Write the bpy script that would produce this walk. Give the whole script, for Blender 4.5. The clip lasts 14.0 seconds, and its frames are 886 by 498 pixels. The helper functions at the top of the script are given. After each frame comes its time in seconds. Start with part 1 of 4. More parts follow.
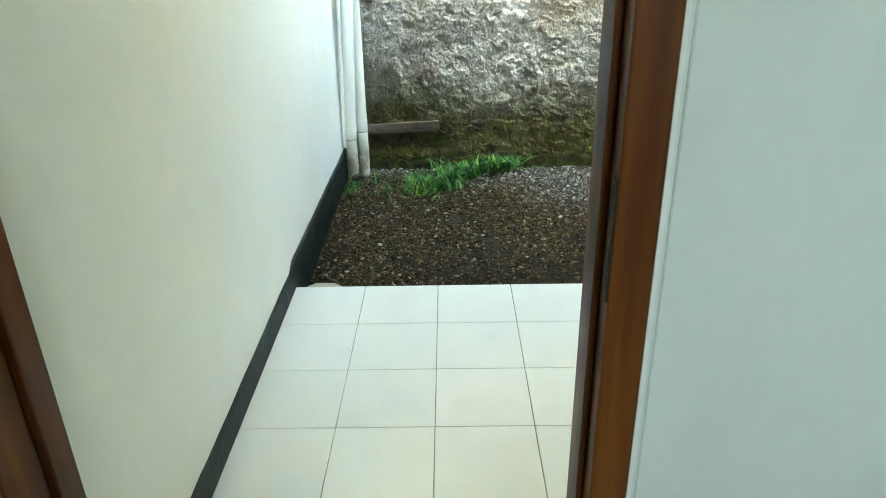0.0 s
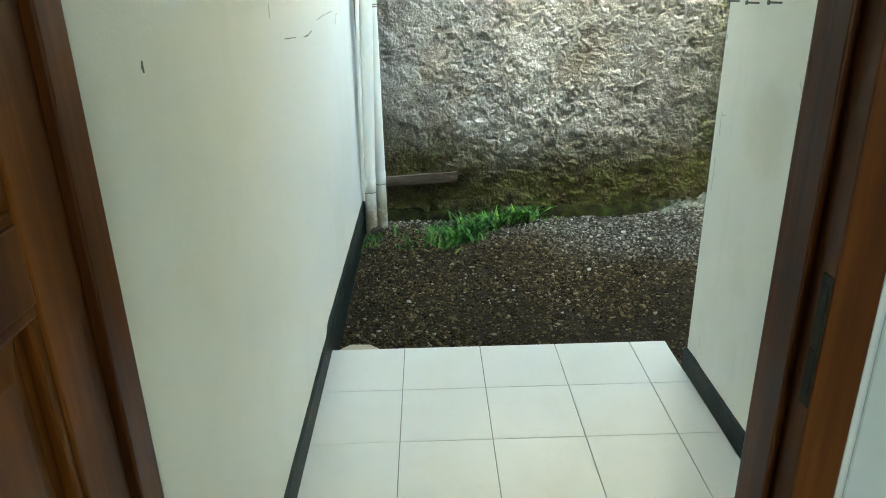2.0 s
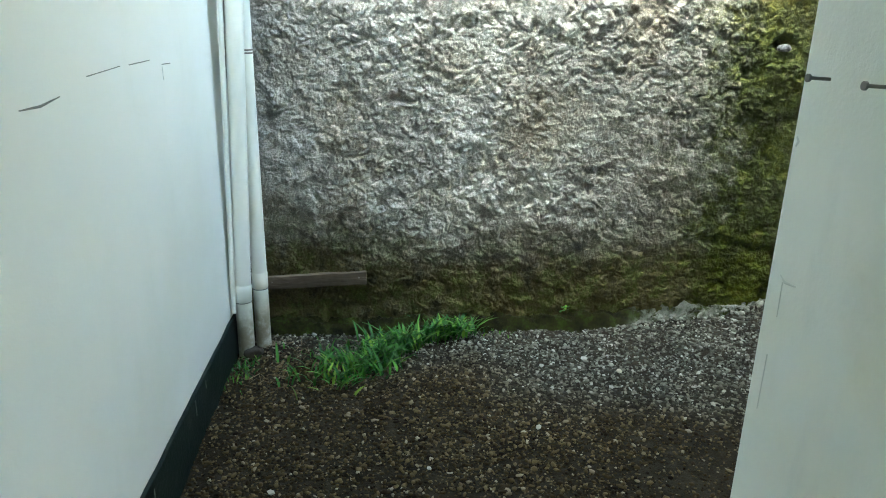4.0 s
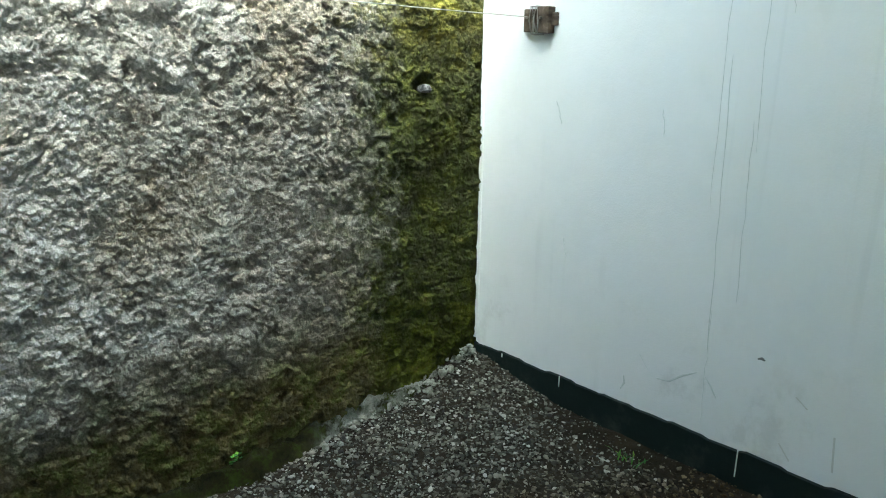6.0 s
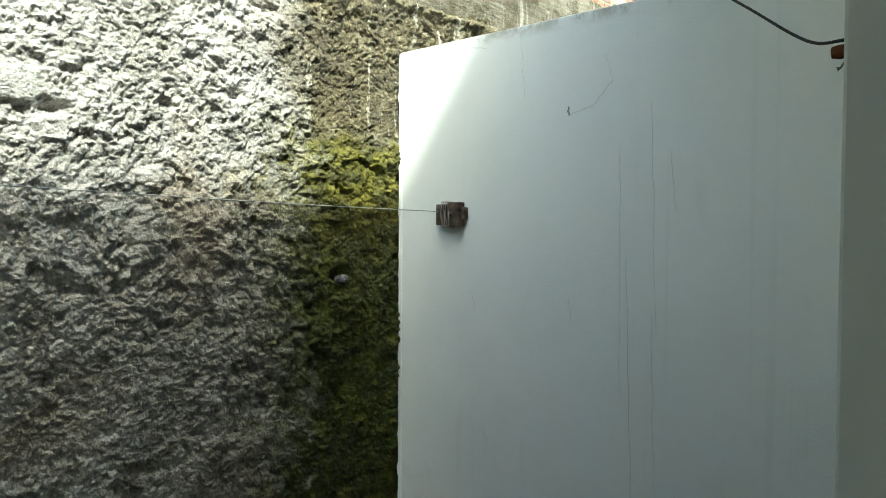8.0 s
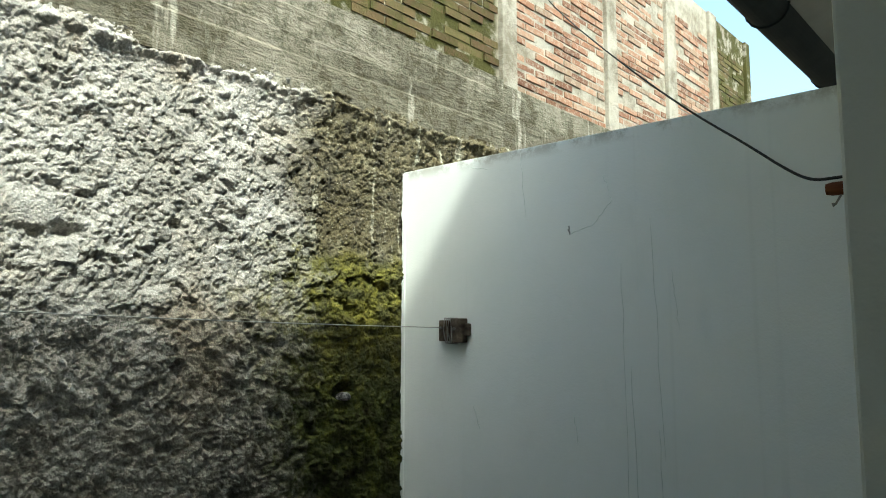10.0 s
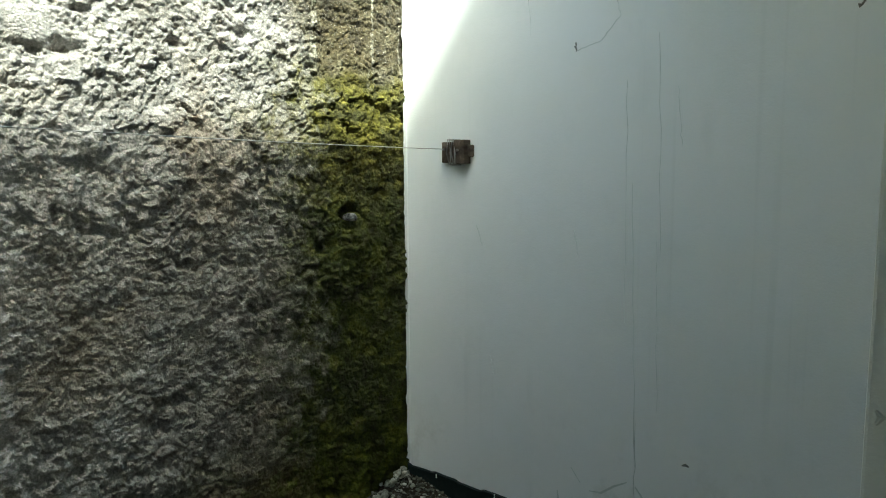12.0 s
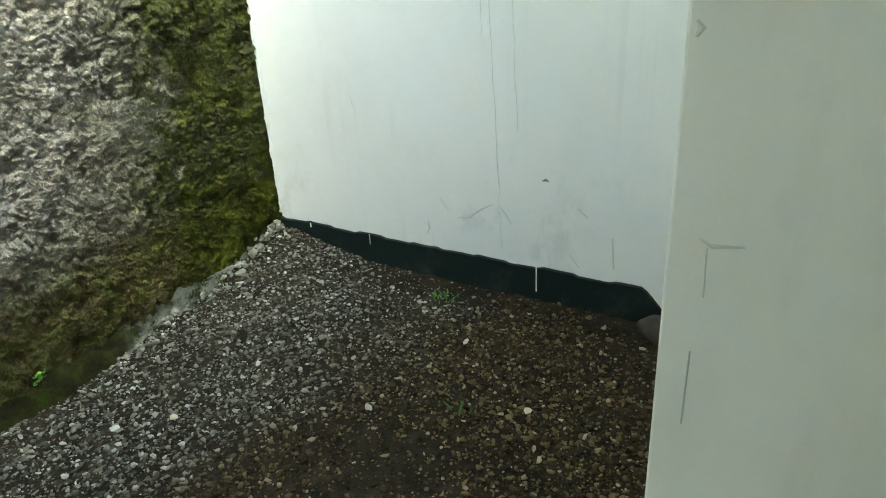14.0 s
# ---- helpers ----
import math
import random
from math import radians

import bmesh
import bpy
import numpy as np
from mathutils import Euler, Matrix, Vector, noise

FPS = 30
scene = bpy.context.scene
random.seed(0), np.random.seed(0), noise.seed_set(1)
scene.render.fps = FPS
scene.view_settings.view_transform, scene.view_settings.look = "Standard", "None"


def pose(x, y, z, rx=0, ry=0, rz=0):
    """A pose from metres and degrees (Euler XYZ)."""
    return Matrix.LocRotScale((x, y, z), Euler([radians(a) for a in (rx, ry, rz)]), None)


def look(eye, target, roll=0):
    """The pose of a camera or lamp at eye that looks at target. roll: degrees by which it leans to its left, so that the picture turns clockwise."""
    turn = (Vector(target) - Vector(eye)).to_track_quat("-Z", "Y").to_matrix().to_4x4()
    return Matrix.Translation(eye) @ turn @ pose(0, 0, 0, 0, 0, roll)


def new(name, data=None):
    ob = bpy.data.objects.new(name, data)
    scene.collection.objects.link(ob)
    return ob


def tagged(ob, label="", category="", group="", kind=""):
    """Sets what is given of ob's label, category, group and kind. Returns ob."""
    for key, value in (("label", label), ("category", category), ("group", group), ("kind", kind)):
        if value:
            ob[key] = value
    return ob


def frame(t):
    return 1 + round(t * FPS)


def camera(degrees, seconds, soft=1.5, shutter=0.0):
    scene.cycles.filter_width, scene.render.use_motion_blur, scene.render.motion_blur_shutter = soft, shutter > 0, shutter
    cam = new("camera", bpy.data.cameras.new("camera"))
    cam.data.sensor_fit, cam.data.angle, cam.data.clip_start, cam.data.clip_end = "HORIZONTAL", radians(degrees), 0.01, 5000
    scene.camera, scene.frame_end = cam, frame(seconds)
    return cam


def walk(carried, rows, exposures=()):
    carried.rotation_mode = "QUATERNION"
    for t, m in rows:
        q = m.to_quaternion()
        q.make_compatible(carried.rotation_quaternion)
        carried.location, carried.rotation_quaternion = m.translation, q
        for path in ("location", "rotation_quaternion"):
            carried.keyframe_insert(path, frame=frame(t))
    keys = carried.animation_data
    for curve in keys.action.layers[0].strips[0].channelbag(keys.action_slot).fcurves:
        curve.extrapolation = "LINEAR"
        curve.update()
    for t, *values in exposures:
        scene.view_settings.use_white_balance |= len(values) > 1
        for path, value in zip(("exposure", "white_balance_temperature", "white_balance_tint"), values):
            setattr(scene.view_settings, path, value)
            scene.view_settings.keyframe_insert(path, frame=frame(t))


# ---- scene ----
cam = camera(63.9, 14.0, soft=1.0)
PATH = [
    (0, (0.655, -2.61, 1.393), (0.633, -0.801, 0.54), -1.1),
    (0.3, (0.657, -2.597, 1.371), (0.539, -0.798, 0.503), -4.2),
    (0.5, (0.66, -2.595, 1.362), (0.45, -0.811, 0.482), -6.6),
    (0.8, (0.624, -2.54, 1.384), (0.34, -0.758, 0.519), -6.9),
    (1, (0.587, -2.52, 1.412), (0.303, -0.7, 0.634), -5.3),
    (1.2, (0.549, -2.517, 1.437), (0.312, -0.659, 0.737), -4.1),
    (1.5, (0.478, -2.522, 1.424), (0.363, -0.635, 0.773), -2.6),
    (2, (0.422, -2.498, 1.426), (0.451, -0.643, 0.679), -1.2),
    (2.5, (0.405, -2.391, 1.396), (0.534, -0.558, 0.607), 0.4),
    (2.7, (0.432, -2.304, 1.39), (0.575, -0.461, 0.627), 0.8),
    (4.8, (0.724, -0.772, 1.398), (0.939, 1.138, 0.846), 1.5),
    (5, (0.69, -0.666, 1.344), (1.105, 1.221, 0.826), 1.4),
    (5.5, (0.718, -0.383, 1.373), (1.601, 1.33, 0.84), 1.4),
    (6, (0.56, -0.297, 1.40), (1.873, 1.093, 0.866), 0.8),
    (6.5, (0.59, -0.325, 1.301), (2.048, 0.971, 0.86), 0.0),
    (7, (0.62, -0.352, 1.395), (2.088, 0.97, 1.079), 0.3),
    (7.5, (0.601, -0.363, 1.439), (2.087, 0.963, 1.254), 0.4),
    (8, (0.604, -0.369, 1.468), (2.096, 0.961, 1.405), 0.3),
    (8.5, (0.603, -0.375, 1.49), (2.095, 0.955, 1.554), 0.2),
    (9, (0.599, -0.376, 1.516), (2.087, 0.949, 1.699), 0.1),
    (9.2, (0.595, -0.374, 1.522), (2.08, 0.944, 1.753), 0.1),
    (11.3, (0.55, -0.353, 1.515), (2.058, 0.955, 1.643), -0.2),
    (11.5, (0.543, -0.351, 1.504), (2.055, 0.959, 1.525), -0.3),
    (12, (0.5, -0.335, 1.468), (2.012, 0.954, 1.231), -0.4),
    (12.5, (0.498, -0.33, 1.442), (1.975, 0.924, 0.946), -0.9),
    (13, (0.573, -0.317, 1.396), (2.03, 0.884, 0.736), -1.7),
    (13.5, (0.588, -0.313, 1.348), (2.077, 0.796, 0.604), -2.4),
    (14, (0.585, -0.366, 1.316), (2.128, 0.576, 0.459), -3.4),
]
EXPOSURE = [(0, 5.25, 6350, -11), (1.0, 5.25, 6450, -11), (1.5, 4.85, 6450, -11), (2.0, 4.9, 6480, -11), (2.5, 5.2, 6550, -11), (2.7, 5.15, 6520, -11), (4.8, 4.15, 5850, -11), (5.0, 4.08, 5870, -11), (5.5, 4.15, 5900, -11), (6.0, 3.95, 6000, -11), (6.5, 3.88, 6120, -11), (7.0, 3.4, 6180, -11), (7.5, 2.95, 6250, -11), (9.0, 2.2, 6350, -11), (11.3, 1.95, 6350, -11), (11.6, 2.1, 6350, -11), (12.5, 3.3, 6400, -11), (13.0, 3.9, 6600, -11), (14.0, 4.4, 6700, -11)]
walk(cam, [(t, look(eye, target, roll)) for t, eye, target, roll in PATH], EXPOSURE)

# ---- light ----
SUN = Vector((0.55, 1.0, -1.4)).normalized()
world = bpy.data.worlds.new("world")
scene.world = world
world.use_nodes = True
wn = world.node_tree
sky = wn.nodes.new("ShaderNodeTexSky")
sky.sky_type, sky.sun_disc = "NISHITA", False
sky.sun_elevation = math.asin(-SUN.z)
sky.sun_rotation = math.atan2(-SUN.x, -SUN.y)
sky.air_density, sky.dust_density = 1.0, 4.5
wn.links.new(sky.outputs[0], wn.nodes["Background"].inputs[0])
wn.nodes["Background"].inputs[1].default_value = 0.135

sun = new("sun", bpy.data.lights.new("sun", "SUN"))
sun.data.energy, sun.data.angle, sun.data.color = 1.4, radians(4), (1.0, 0.955, 0.94)
sun.matrix_world = look((-3, -4, 8), Vector((-3, -4, 8)) + SUN)

# added fill lamp for the room behind the door, in an invented back window
room_fill = new("added_window_fill", bpy.data.lights.new("added_window_fill", "AREA"))
room_fill.data.shape, room_fill.data.size, room_fill.data.size_y = "RECTANGLE", 0.5, 0.5
room_fill.data.energy, room_fill.data.color = 0.6, (0.95, 0.97, 1.0)
room_fill.matrix_world = look((1.3, -4.98, 1.75), (1.3, 0, 1.4))


# ---- materials ----
class Nodes:
    """A small writer of node materials, on world positions."""

    def __init__(self, name, rough=0.7, metal=0.0, sheen=0.15):
        self.m = bpy.data.materials.new(name)
        self.m.use_nodes = True
        self.t = self.m.node_tree
        self.b = self.t.nodes["Principled BSDF"]
        self.b.inputs["Roughness"].default_value = rough
        self.b.inputs["Metallic"].default_value = metal
        self.b.inputs["Specular IOR Level"].default_value = sheen
        self.pos = self.t.nodes.new("ShaderNodeNewGeometry").outputs["Position"]
        self.island = self.pos.node.outputs["Random Per Island"]

    def mapped(self, scale, shift=(0, 0, 0)):
        n = self.t.nodes.new("ShaderNodeMapping")
        self.t.links.new(self.pos, n.inputs[0])
        n.inputs["Scale"].default_value = scale
        n.inputs["Location"].default_value = shift
        return n.outputs[0]

    def noise(self, scale, detail=4.0, rough=0.55, stretch=(1, 1, 1), shift=(0, 0, 0)):
        n = self.t.nodes.new("ShaderNodeTexNoise")
        self.t.links.new(self.mapped(stretch, shift), n.inputs["Vector"])
        n.inputs["Scale"].default_value = scale
        n.inputs["Detail"].default_value = detail
        n.inputs["Roughness"].default_value = rough
        return n.outputs[0]

    def voronoi(self, scale):
        n = self.t.nodes.new("ShaderNodeTexVoronoi")
        self.t.links.new(self.pos, n.inputs["Vector"])
        n.inputs["Scale"].default_value = scale
        return n.outputs[0]

    def ramp(self, value, *stops):
        n = self.t.nodes.new("ShaderNodeValToRGB")
        self.t.links.new(value, n.inputs[0])
        while len(n.color_ramp.elements) < len(stops):
            n.color_ramp.elements.new(0.5)
        for e, (p, c) in zip(n.color_ramp.elements, stops):
            e.position = p
            e.color = (*c, 1) if len(c) == 3 else (c[0], c[0], c[0], 1)
        return n.outputs[0]

    def span(self, value, a, b):
        """0 at a, 1 at b."""
        n = self.t.nodes.new("ShaderNodeMapRange")
        n.interpolation_type = "SMOOTHSTEP"
        self.t.links.new(value, n.inputs[0])
        n.inputs[1].default_value, n.inputs[2].default_value = a, b
        return n.outputs[0]

    def math(self, op, a, b=0.0):
        n = self.t.nodes.new("ShaderNodeMath")
        n.operation = op
        for i, v in enumerate((a, b)):
            if isinstance(v, (int, float)):
                n.inputs[i].default_value = v
            else:
                self.t.links.new(v, n.inputs[i])
        return n.outputs[0]

    def axis(self, i):
        n = self.t.nodes.new("ShaderNodeSeparateXYZ")
        self.t.links.new(self.pos, n.inputs[0])
        return n.outputs[i]

    def mix(self, fac, a, b, mode="MIX"):
        n = self.t.nodes.new("ShaderNodeMixRGB")
        n.blend_type = mode
        for i, v in enumerate((fac, a, b)):
            if isinstance(v, (int, float)):
                n.inputs[i].default_value = v
            elif isinstance(v, tuple):
                n.inputs[i].default_value = (*v, 1)
            else:
                self.t.links.new(v, n.inputs[i])
        return n.outputs[0]

    def random(self):
        return self.t.nodes.new("ShaderNodeObjectInfo").outputs["Random"]

    def done(self, colour, bump=None, height=0.0, rough=None):
        if isinstance(colour, tuple):
            self.b.inputs["Base Color"].default_value = (*colour, 1)
        else:
            self.t.links.new(colour, self.b.inputs["Base Color"])
        if bump is not None:
            n = self.t.nodes.new("ShaderNodeBump")
            n.inputs["Strength"].default_value = 1.0
            n.inputs["Distance"].default_value = height
            self.t.links.new(bump, n.inputs["Height"])
            self.t.links.new(n.outputs[0], self.b.inputs["Normal"])
        if rough is not None:
            self.t.links.new(rough, self.b.inputs["Roughness"])
        return self.m


def white_paint(name, base, stain, streaks=0.0, amount=0.5, patch=None):
    k = Nodes(name, 0.6)
    c = k.mix(k.math("MULTIPLY", k.span(k.noise(1.3, 5, 0.6), 0.42, 0.75), amount), base, stain)
    c = k.mix(k.math("MULTIPLY", k.span(k.noise(7, 6, 0.6, (1, 1, 0.5)), 0.55, 0.8), 0.25 * amount), c, tuple(v * 0.8 for v in stain))
    if streaks:
        run = k.math("MULTIPLY", k.span(k.noise(30, 2, 0.5, (1, 1, 0.015)), 0.57, 0.72), k.span(k.noise(1.5, 2, 0.5), 0.4, 0.65))
        c = k.mix(k.math("MULTIPLY", run, streaks), c, (0.5, 0.54, 0.5))
    if streaks:
        grimy = k.math("MULTIPLY", k.span(k.axis(2), 2.17, 2.225), k.span(k.noise(9, 6, 0.75), 0.42, 0.6))
        c = k.mix(k.math("MULTIPLY", grimy, 0.6), c, (0.30, 0.28, 0.22))
        splash = k.math("MULTIPLY", k.span(k.noise(4.5, 6, 0.7, (1, 1, 0.8), (0, 3, 2)), 0.55, 0.68), k.span(k.axis(2), 0.65, 0.2))
        c = k.mix(k.math("MULTIPLY", splash, 0.26), c, (0.5, 0.51, 0.46))
    if patch:
        # an old damp stain with ragged edges
        dy = k.math("DIVIDE", k.math("SUBTRACT", k.axis(1), patch[0]), patch[2])
        dz = k.math("DIVIDE", k.math("SUBTRACT", k.axis(2), patch[1]), patch[3])
        d = k.math("ADD", k.math("ADD", k.math("MULTIPLY", dy, dy), k.math("MULTIPLY", dz, dz)), k.math("MULTIPLY", k.math("SUBTRACT", k.noise(9, 5, 0.65), 0.5), 2.2))
        c = k.mix(k.math("MULTIPLY", k.span(d, 1.5, -0.1), 0.42), c, (0.60, 0.585, 0.46))
        c = k.mix(k.math("MULTIPLY", k.span(k.noise(5, 5, 0.6, (1, 1, 0.3), (2, 5, 1)), 0.56, 0.7), 0.3), c, (0.6, 0.62, 0.57))
    b = k.math("ADD", k.noise(140, 3), k.math("MULTIPLY", k.noise(9, 3), 3.0))
    return k.done(c, b, 0.0007)


WHITE = white_paint("cream_white_wall_paint", (0.86, 0.87, 0.82), (0.76, 0.77, 0.67))
PORCH_PAINT = white_paint("stained_white_wall_paint", (0.84, 0.85, 0.79), (0.74, 0.75, 0.65), 0.0, 0.55, (-0.56, 0.99, 0.15, 0.14))
END_PAINT = white_paint("weathered_white_wall_paint", (0.85, 0.87, 0.85), (0.75, 0.79, 0.76), 0.13, 0.6)
ROOM_PAINT = white_paint("room_wall_paint", (0.74, 0.79, 0.78), (0.68, 0.73, 0.71), 0.0, 0.4)

k = Nodes("black_base_paint", 0.5)
BLACK = k.done(k.mix(k.span(k.noise(6, 6, 0.7), 0.5, 0.8), (0.012, 0.02, 0.018), (0.05, 0.06, 0.05)), k.noise(60, 4), 0.002)

k = Nodes("varnished_brown_wood", 0.42, 0.0, 0.18)
grain = k.noise(14, 5, 0.6, (1, 1, 0.06))
fine = k.noise(90, 3, 0.6, (1, 1, 0.03))
c = k.ramp(grain, (0.3, (0.036, 0.009, 0.001)), (0.5, (0.108, 0.030, 0.002)), (0.72, (0.225, 0.070, 0.006)))
c = k.mix(k.math("MULTIPLY", fine, 0.35), c, (0.05, 0.014, 0.005))
WOOD = k.done(c, fine, 0.0006, k.ramp(k.noise(5, 3), (0.3, (0.34,)), (0.7, (0.5,))))

k = Nodes("light_panel_wood", 0.42, 0.0, 0.2)
grain = k.noise(11, 5, 0.65, (1, 1, 0.08))
fine = k.noise(70, 3, 0.6, (1, 1, 0.04))
c = k.ramp(grain, (0.28, (0.05, 0.013, 0.0015)), (0.5, (0.14, 0.042, 0.005)), (0.75, (0.22, 0.075, 0.011)))
PANEL = k.done(k.mix(k.math("MULTIPLY", fine, 0.3), c, (0.06, 0.016, 0.005)), fine, 0.0006)

k = Nodes("grey_old_wood", 0.85)
g = k.noise(25, 5, 0.65, (0.12, 1, 1))
OLD_WOOD = k.done(k.ramp(g, (0.3, (0.03, 0.022, 0.016)), (0.55, (0.105, 0.083, 0.062)), (0.75, (0.24, 0.2, 0.16))), g, 0.004)

k = Nodes("brown_peg_wood", 0.7)
g = k.noise(30, 4, 0.6, (1, 0.15, 1))
PEG = k.done(k.ramp(g, (0.3, (0.08, 0.026, 0.012)), (0.7, (0.19, 0.07, 0.03))), g, 0.002)

k = Nodes("ceramic_floor_tile", 0.16, 0.0, 0.5)
c = k.mix(k.span(k.noise(3.0, 5, 0.6), 0.45, 0.8), (0.84, 0.84, 0.79), (0.79, 0.785, 0.725))
c = k.mix(k.math("MULTIPLY", k.random(), 0.25), c, (0.77, 0.77, 0.71))
c = k.mix(k.math("MULTIPLY", k.span(k.noise(55, 3, 0.7), 0.70, 0.78), 0.5), c, (0.35, 0.32, 0.27))
TILE = k.done(c, k.noise(18, 2), 0.0006, k.ramp(k.noise(6, 4), (0.35, (0.15,)), (0.7, (0.21,))))
k = Nodes("dirty_grout", 0.9)
GROUT = k.done(k.mix(k.noise(12, 4), (0.10, 0.10, 0.09), (0.28, 0.27, 0.23)), k.noise(200, 2), 0.001)

k = Nodes("white_plastic_pipe", 0.38, 0.0, 0.4)
low = k.math("MULTIPLY", k.span(k.axis(2), 0.19, 0.0), 1.0)
c = k.mix(k.span(k.noise(6, 5, 0.6, (1, 1, 0.3)), 0.5, 0.8), (0.86, 0.87, 0.80), (0.74, 0.75, 0.64))
c = k.mix(k.math("MULTIPLY", low, k.span(k.noise(16, 5, 0.7), 0.15, 0.6)), c, (0.30, 0.27, 0.19))
PIPE = k.done(c, k.noise(40, 2), 0.0006)

k = Nodes("brick_clay", 0.95)
c = k.ramp(k.random(), (0.0, (0.13, 0.065, 0.042)), (0.4, (0.245, 0.125, 0.078)), (0.75, (0.33, 0.205, 0.14)), (1.0, (0.22, 0.16, 0.115)))
c = k.mix(k.math("MULTIPLY", k.span(k.noise(17, 7, 0.85), 0.47, 0.6), 0.65), c, (0.38, 0.32, 0.26))
BRICK = k.done(c, k.noise(45, 5, 0.7), 0.01)
k = Nodes("far_brick_clay", 0.9)
c = k.ramp(k.island, (0.0, (0.13, 0.065, 0.042)), (0.4, (0.245, 0.125, 0.078)), (0.75, (0.33, 0.205, 0.14)), (1.0, (0.22, 0.16, 0.115)))
FAR_BRICK = k.done(k.mix(k.math("MULTIPLY", k.span(k.noise(17, 7, 0.85), 0.47, 0.6), 0.65), c, (0.38, 0.32, 0.26)), k.noise(45, 5, 0.7), 0.01)
k = Nodes("mossy_brick", 0.95)
c = k.mix(k.span(k.noise(5, 6, 0.7), 0.35, 0.6), (0.085, 0.05, 0.03), (0.045, 0.05, 0.012))
MOSS_BRICK = k.done(k.mix(k.math("MULTIPLY", k.island, 0.5), c, (0.16, 0.13, 0.06)), k.noise(45, 5, 0.7), 0.012)
k = Nodes("lime_mortar", 0.95)
c = k.mix(k.span(k.noise(4, 6, 0.75), 0.4, 0.7), (0.37, 0.345, 0.29), (0.17, 0.148, 0.11))
green = k.math("MULTIPLY", k.math("MAXIMUM", k.span(k.axis(0), 3.66, 3.6), k.span(k.axis(0), 6.9, 6.96)), k.span(k.noise(6, 6, 0.7), 0.36, 0.52))
c = k.mix(green, c, k.mix(k.noise(20, 5, 0.7), (0.028, 0.028, 0.009), (0.085, 0.08, 0.024)))
MORTAR = k.done(c, k.noise(60, 5, 0.7), 0.012)

k = Nodes("board_marked_concrete", 0.9)
c = k.ramp(k.noise(2.2, 7, 0.7, (0.5, 1, 1.4)), (0.3, (0.07, 0.062, 0.042)), (0.5, (0.18, 0.165, 0.125)), (0.72, (0.36, 0.335, 0.27)))
c = k.mix(k.math("MULTIPLY", k.span(k.noise(8, 8, 0.85), 0.46, 0.6), 0.75), c, (0.06, 0.056, 0.028))
c = k.mix(k.math("MULTIPLY", k.span(k.noise(9, 4, 0.7, (1, 1, 0.15)), 0.55, 0.68), 0.7), c, (0.5, 0.475, 0.4))
BEAM = k.done(c, k.math("ADD", k.noise(70, 5, 0.7), k.math("MULTIPLY", k.noise(12, 6, 0.75, (0.4, 1, 1.6)), 3)), 0.013)

# roughcast: grey throw, damp brown foot, green moss to the far end, lime runs above it
k = Nodes("roughcast_concrete", 1.0, 0.0, 0.03)
px, pz = k.axis(0), k.axis(2)
wob = k.math("MULTIPLY", k.math("SUBTRACT", k.noise(2.4, 6, 0.65), 0.5), 1.0)
c = k.ramp(k.noise(3.2, 8, 0.7), (0.30, (0.28, 0.265, 0.235)), (0.50, (0.47, 0.45, 0.415)), (0.72, (0.66, 0.645, 0.61)))
c = k.mix(k.math("MULTIPLY", k.span(k.noise(26, 5, 0.7), 0.5, 0.75), 0.35), c, (0.2, 0.185, 0.15))
c = k.mix(k.math("MULTIPLY", k.span(k.noise(48, 3, 0.6), 0.6, 0.72), 0.55), c, (0.58, 0.57, 0.54))
tan = k.math("MULTIPLY", k.span(k.noise(1.8, 4, 0.6, shift=(4, 1, 2)), 0.48, 0.66), 0.45)
c = k.mix(tan, c, (0.38, 0.295, 0.19))
# darker grey-brown towards the left end of the wall
dark_left = k.span(k.math("ADD", px, wob), 0.55, 0.05)
c = k.mix(k.math("MULTIPLY", dark_left, 0.28), c, (0.19, 0.17, 0.13))
grime = k.math("MULTIPLY", k.span(k.math("ADD", px, wob), 1.05, 1.95), k.span(k.math("ADD", pz, k.math("MULTIPLY", wob, 0.6)), 1.6, 1.05))
c = k.mix(k.math("MULTIPLY", grime, 0.56), c, k.ramp(k.noise(11, 6, 0.7), (0.35, (0.10, 0.088, 0.062)), (0.7, (0.25, 0.235, 0.195))))
damp = k.span(k.math("ADD", k.math("ADD", pz, k.math("MULTIPLY", k.span(px, 0.9, 0.1), -0.12)), k.math("MULTIPLY", wob, 0.5)), 0.56, 0.14)
c = k.mix(k.math("MULTIPLY", damp, 0.94), c, k.ramp(k.noise(9, 6, 0.7), (0.33, (0.034, 0.029, 0.011)), (0.48, (0.10, 0.083, 0.03)), (0.6, (0.085, 0.10, 0.018)), (0.74, (0.19, 0.155, 0.075))))
side = k.math("ADD", px, k.math("MULTIPLY", k.math("ADD", wob, k.math("SUBTRACT", k.noise(16, 4, 0.7), 0.5)), 0.75))
moss_c = k.ramp(k.noise(10, 7, 0.7), (0.3, (0.022, 0.024, 0.004)), (0.46, (0.08, 0.08, 0.009)), (0.62, (0.205, 0.19, 0.016)), (0.8, (0.13, 0.09, 0.03)))
moss_low = k.ramp(k.noise(10, 7, 0.7), (0.3, (0.012, 0.014, 0.004)), (0.5, (0.045, 0.056, 0.009)), (0.62, (0.095, 0.11, 0.013)), (0.8, (0.10, 0.07, 0.03)))
moss_c = k.mix(k.span(pz, 1.2, 1.6), moss_low, moss_c)
moss = k.math("MULTIPLY", k.span(side, 1.95, 2.40), k.span(k.math("ADD", pz, k.math("MULTIPLY", wob, 0.4)), 1.95, 1.80))
c = k.mix(k.math("MULTIPLY", moss, 0.93), c, moss_c)
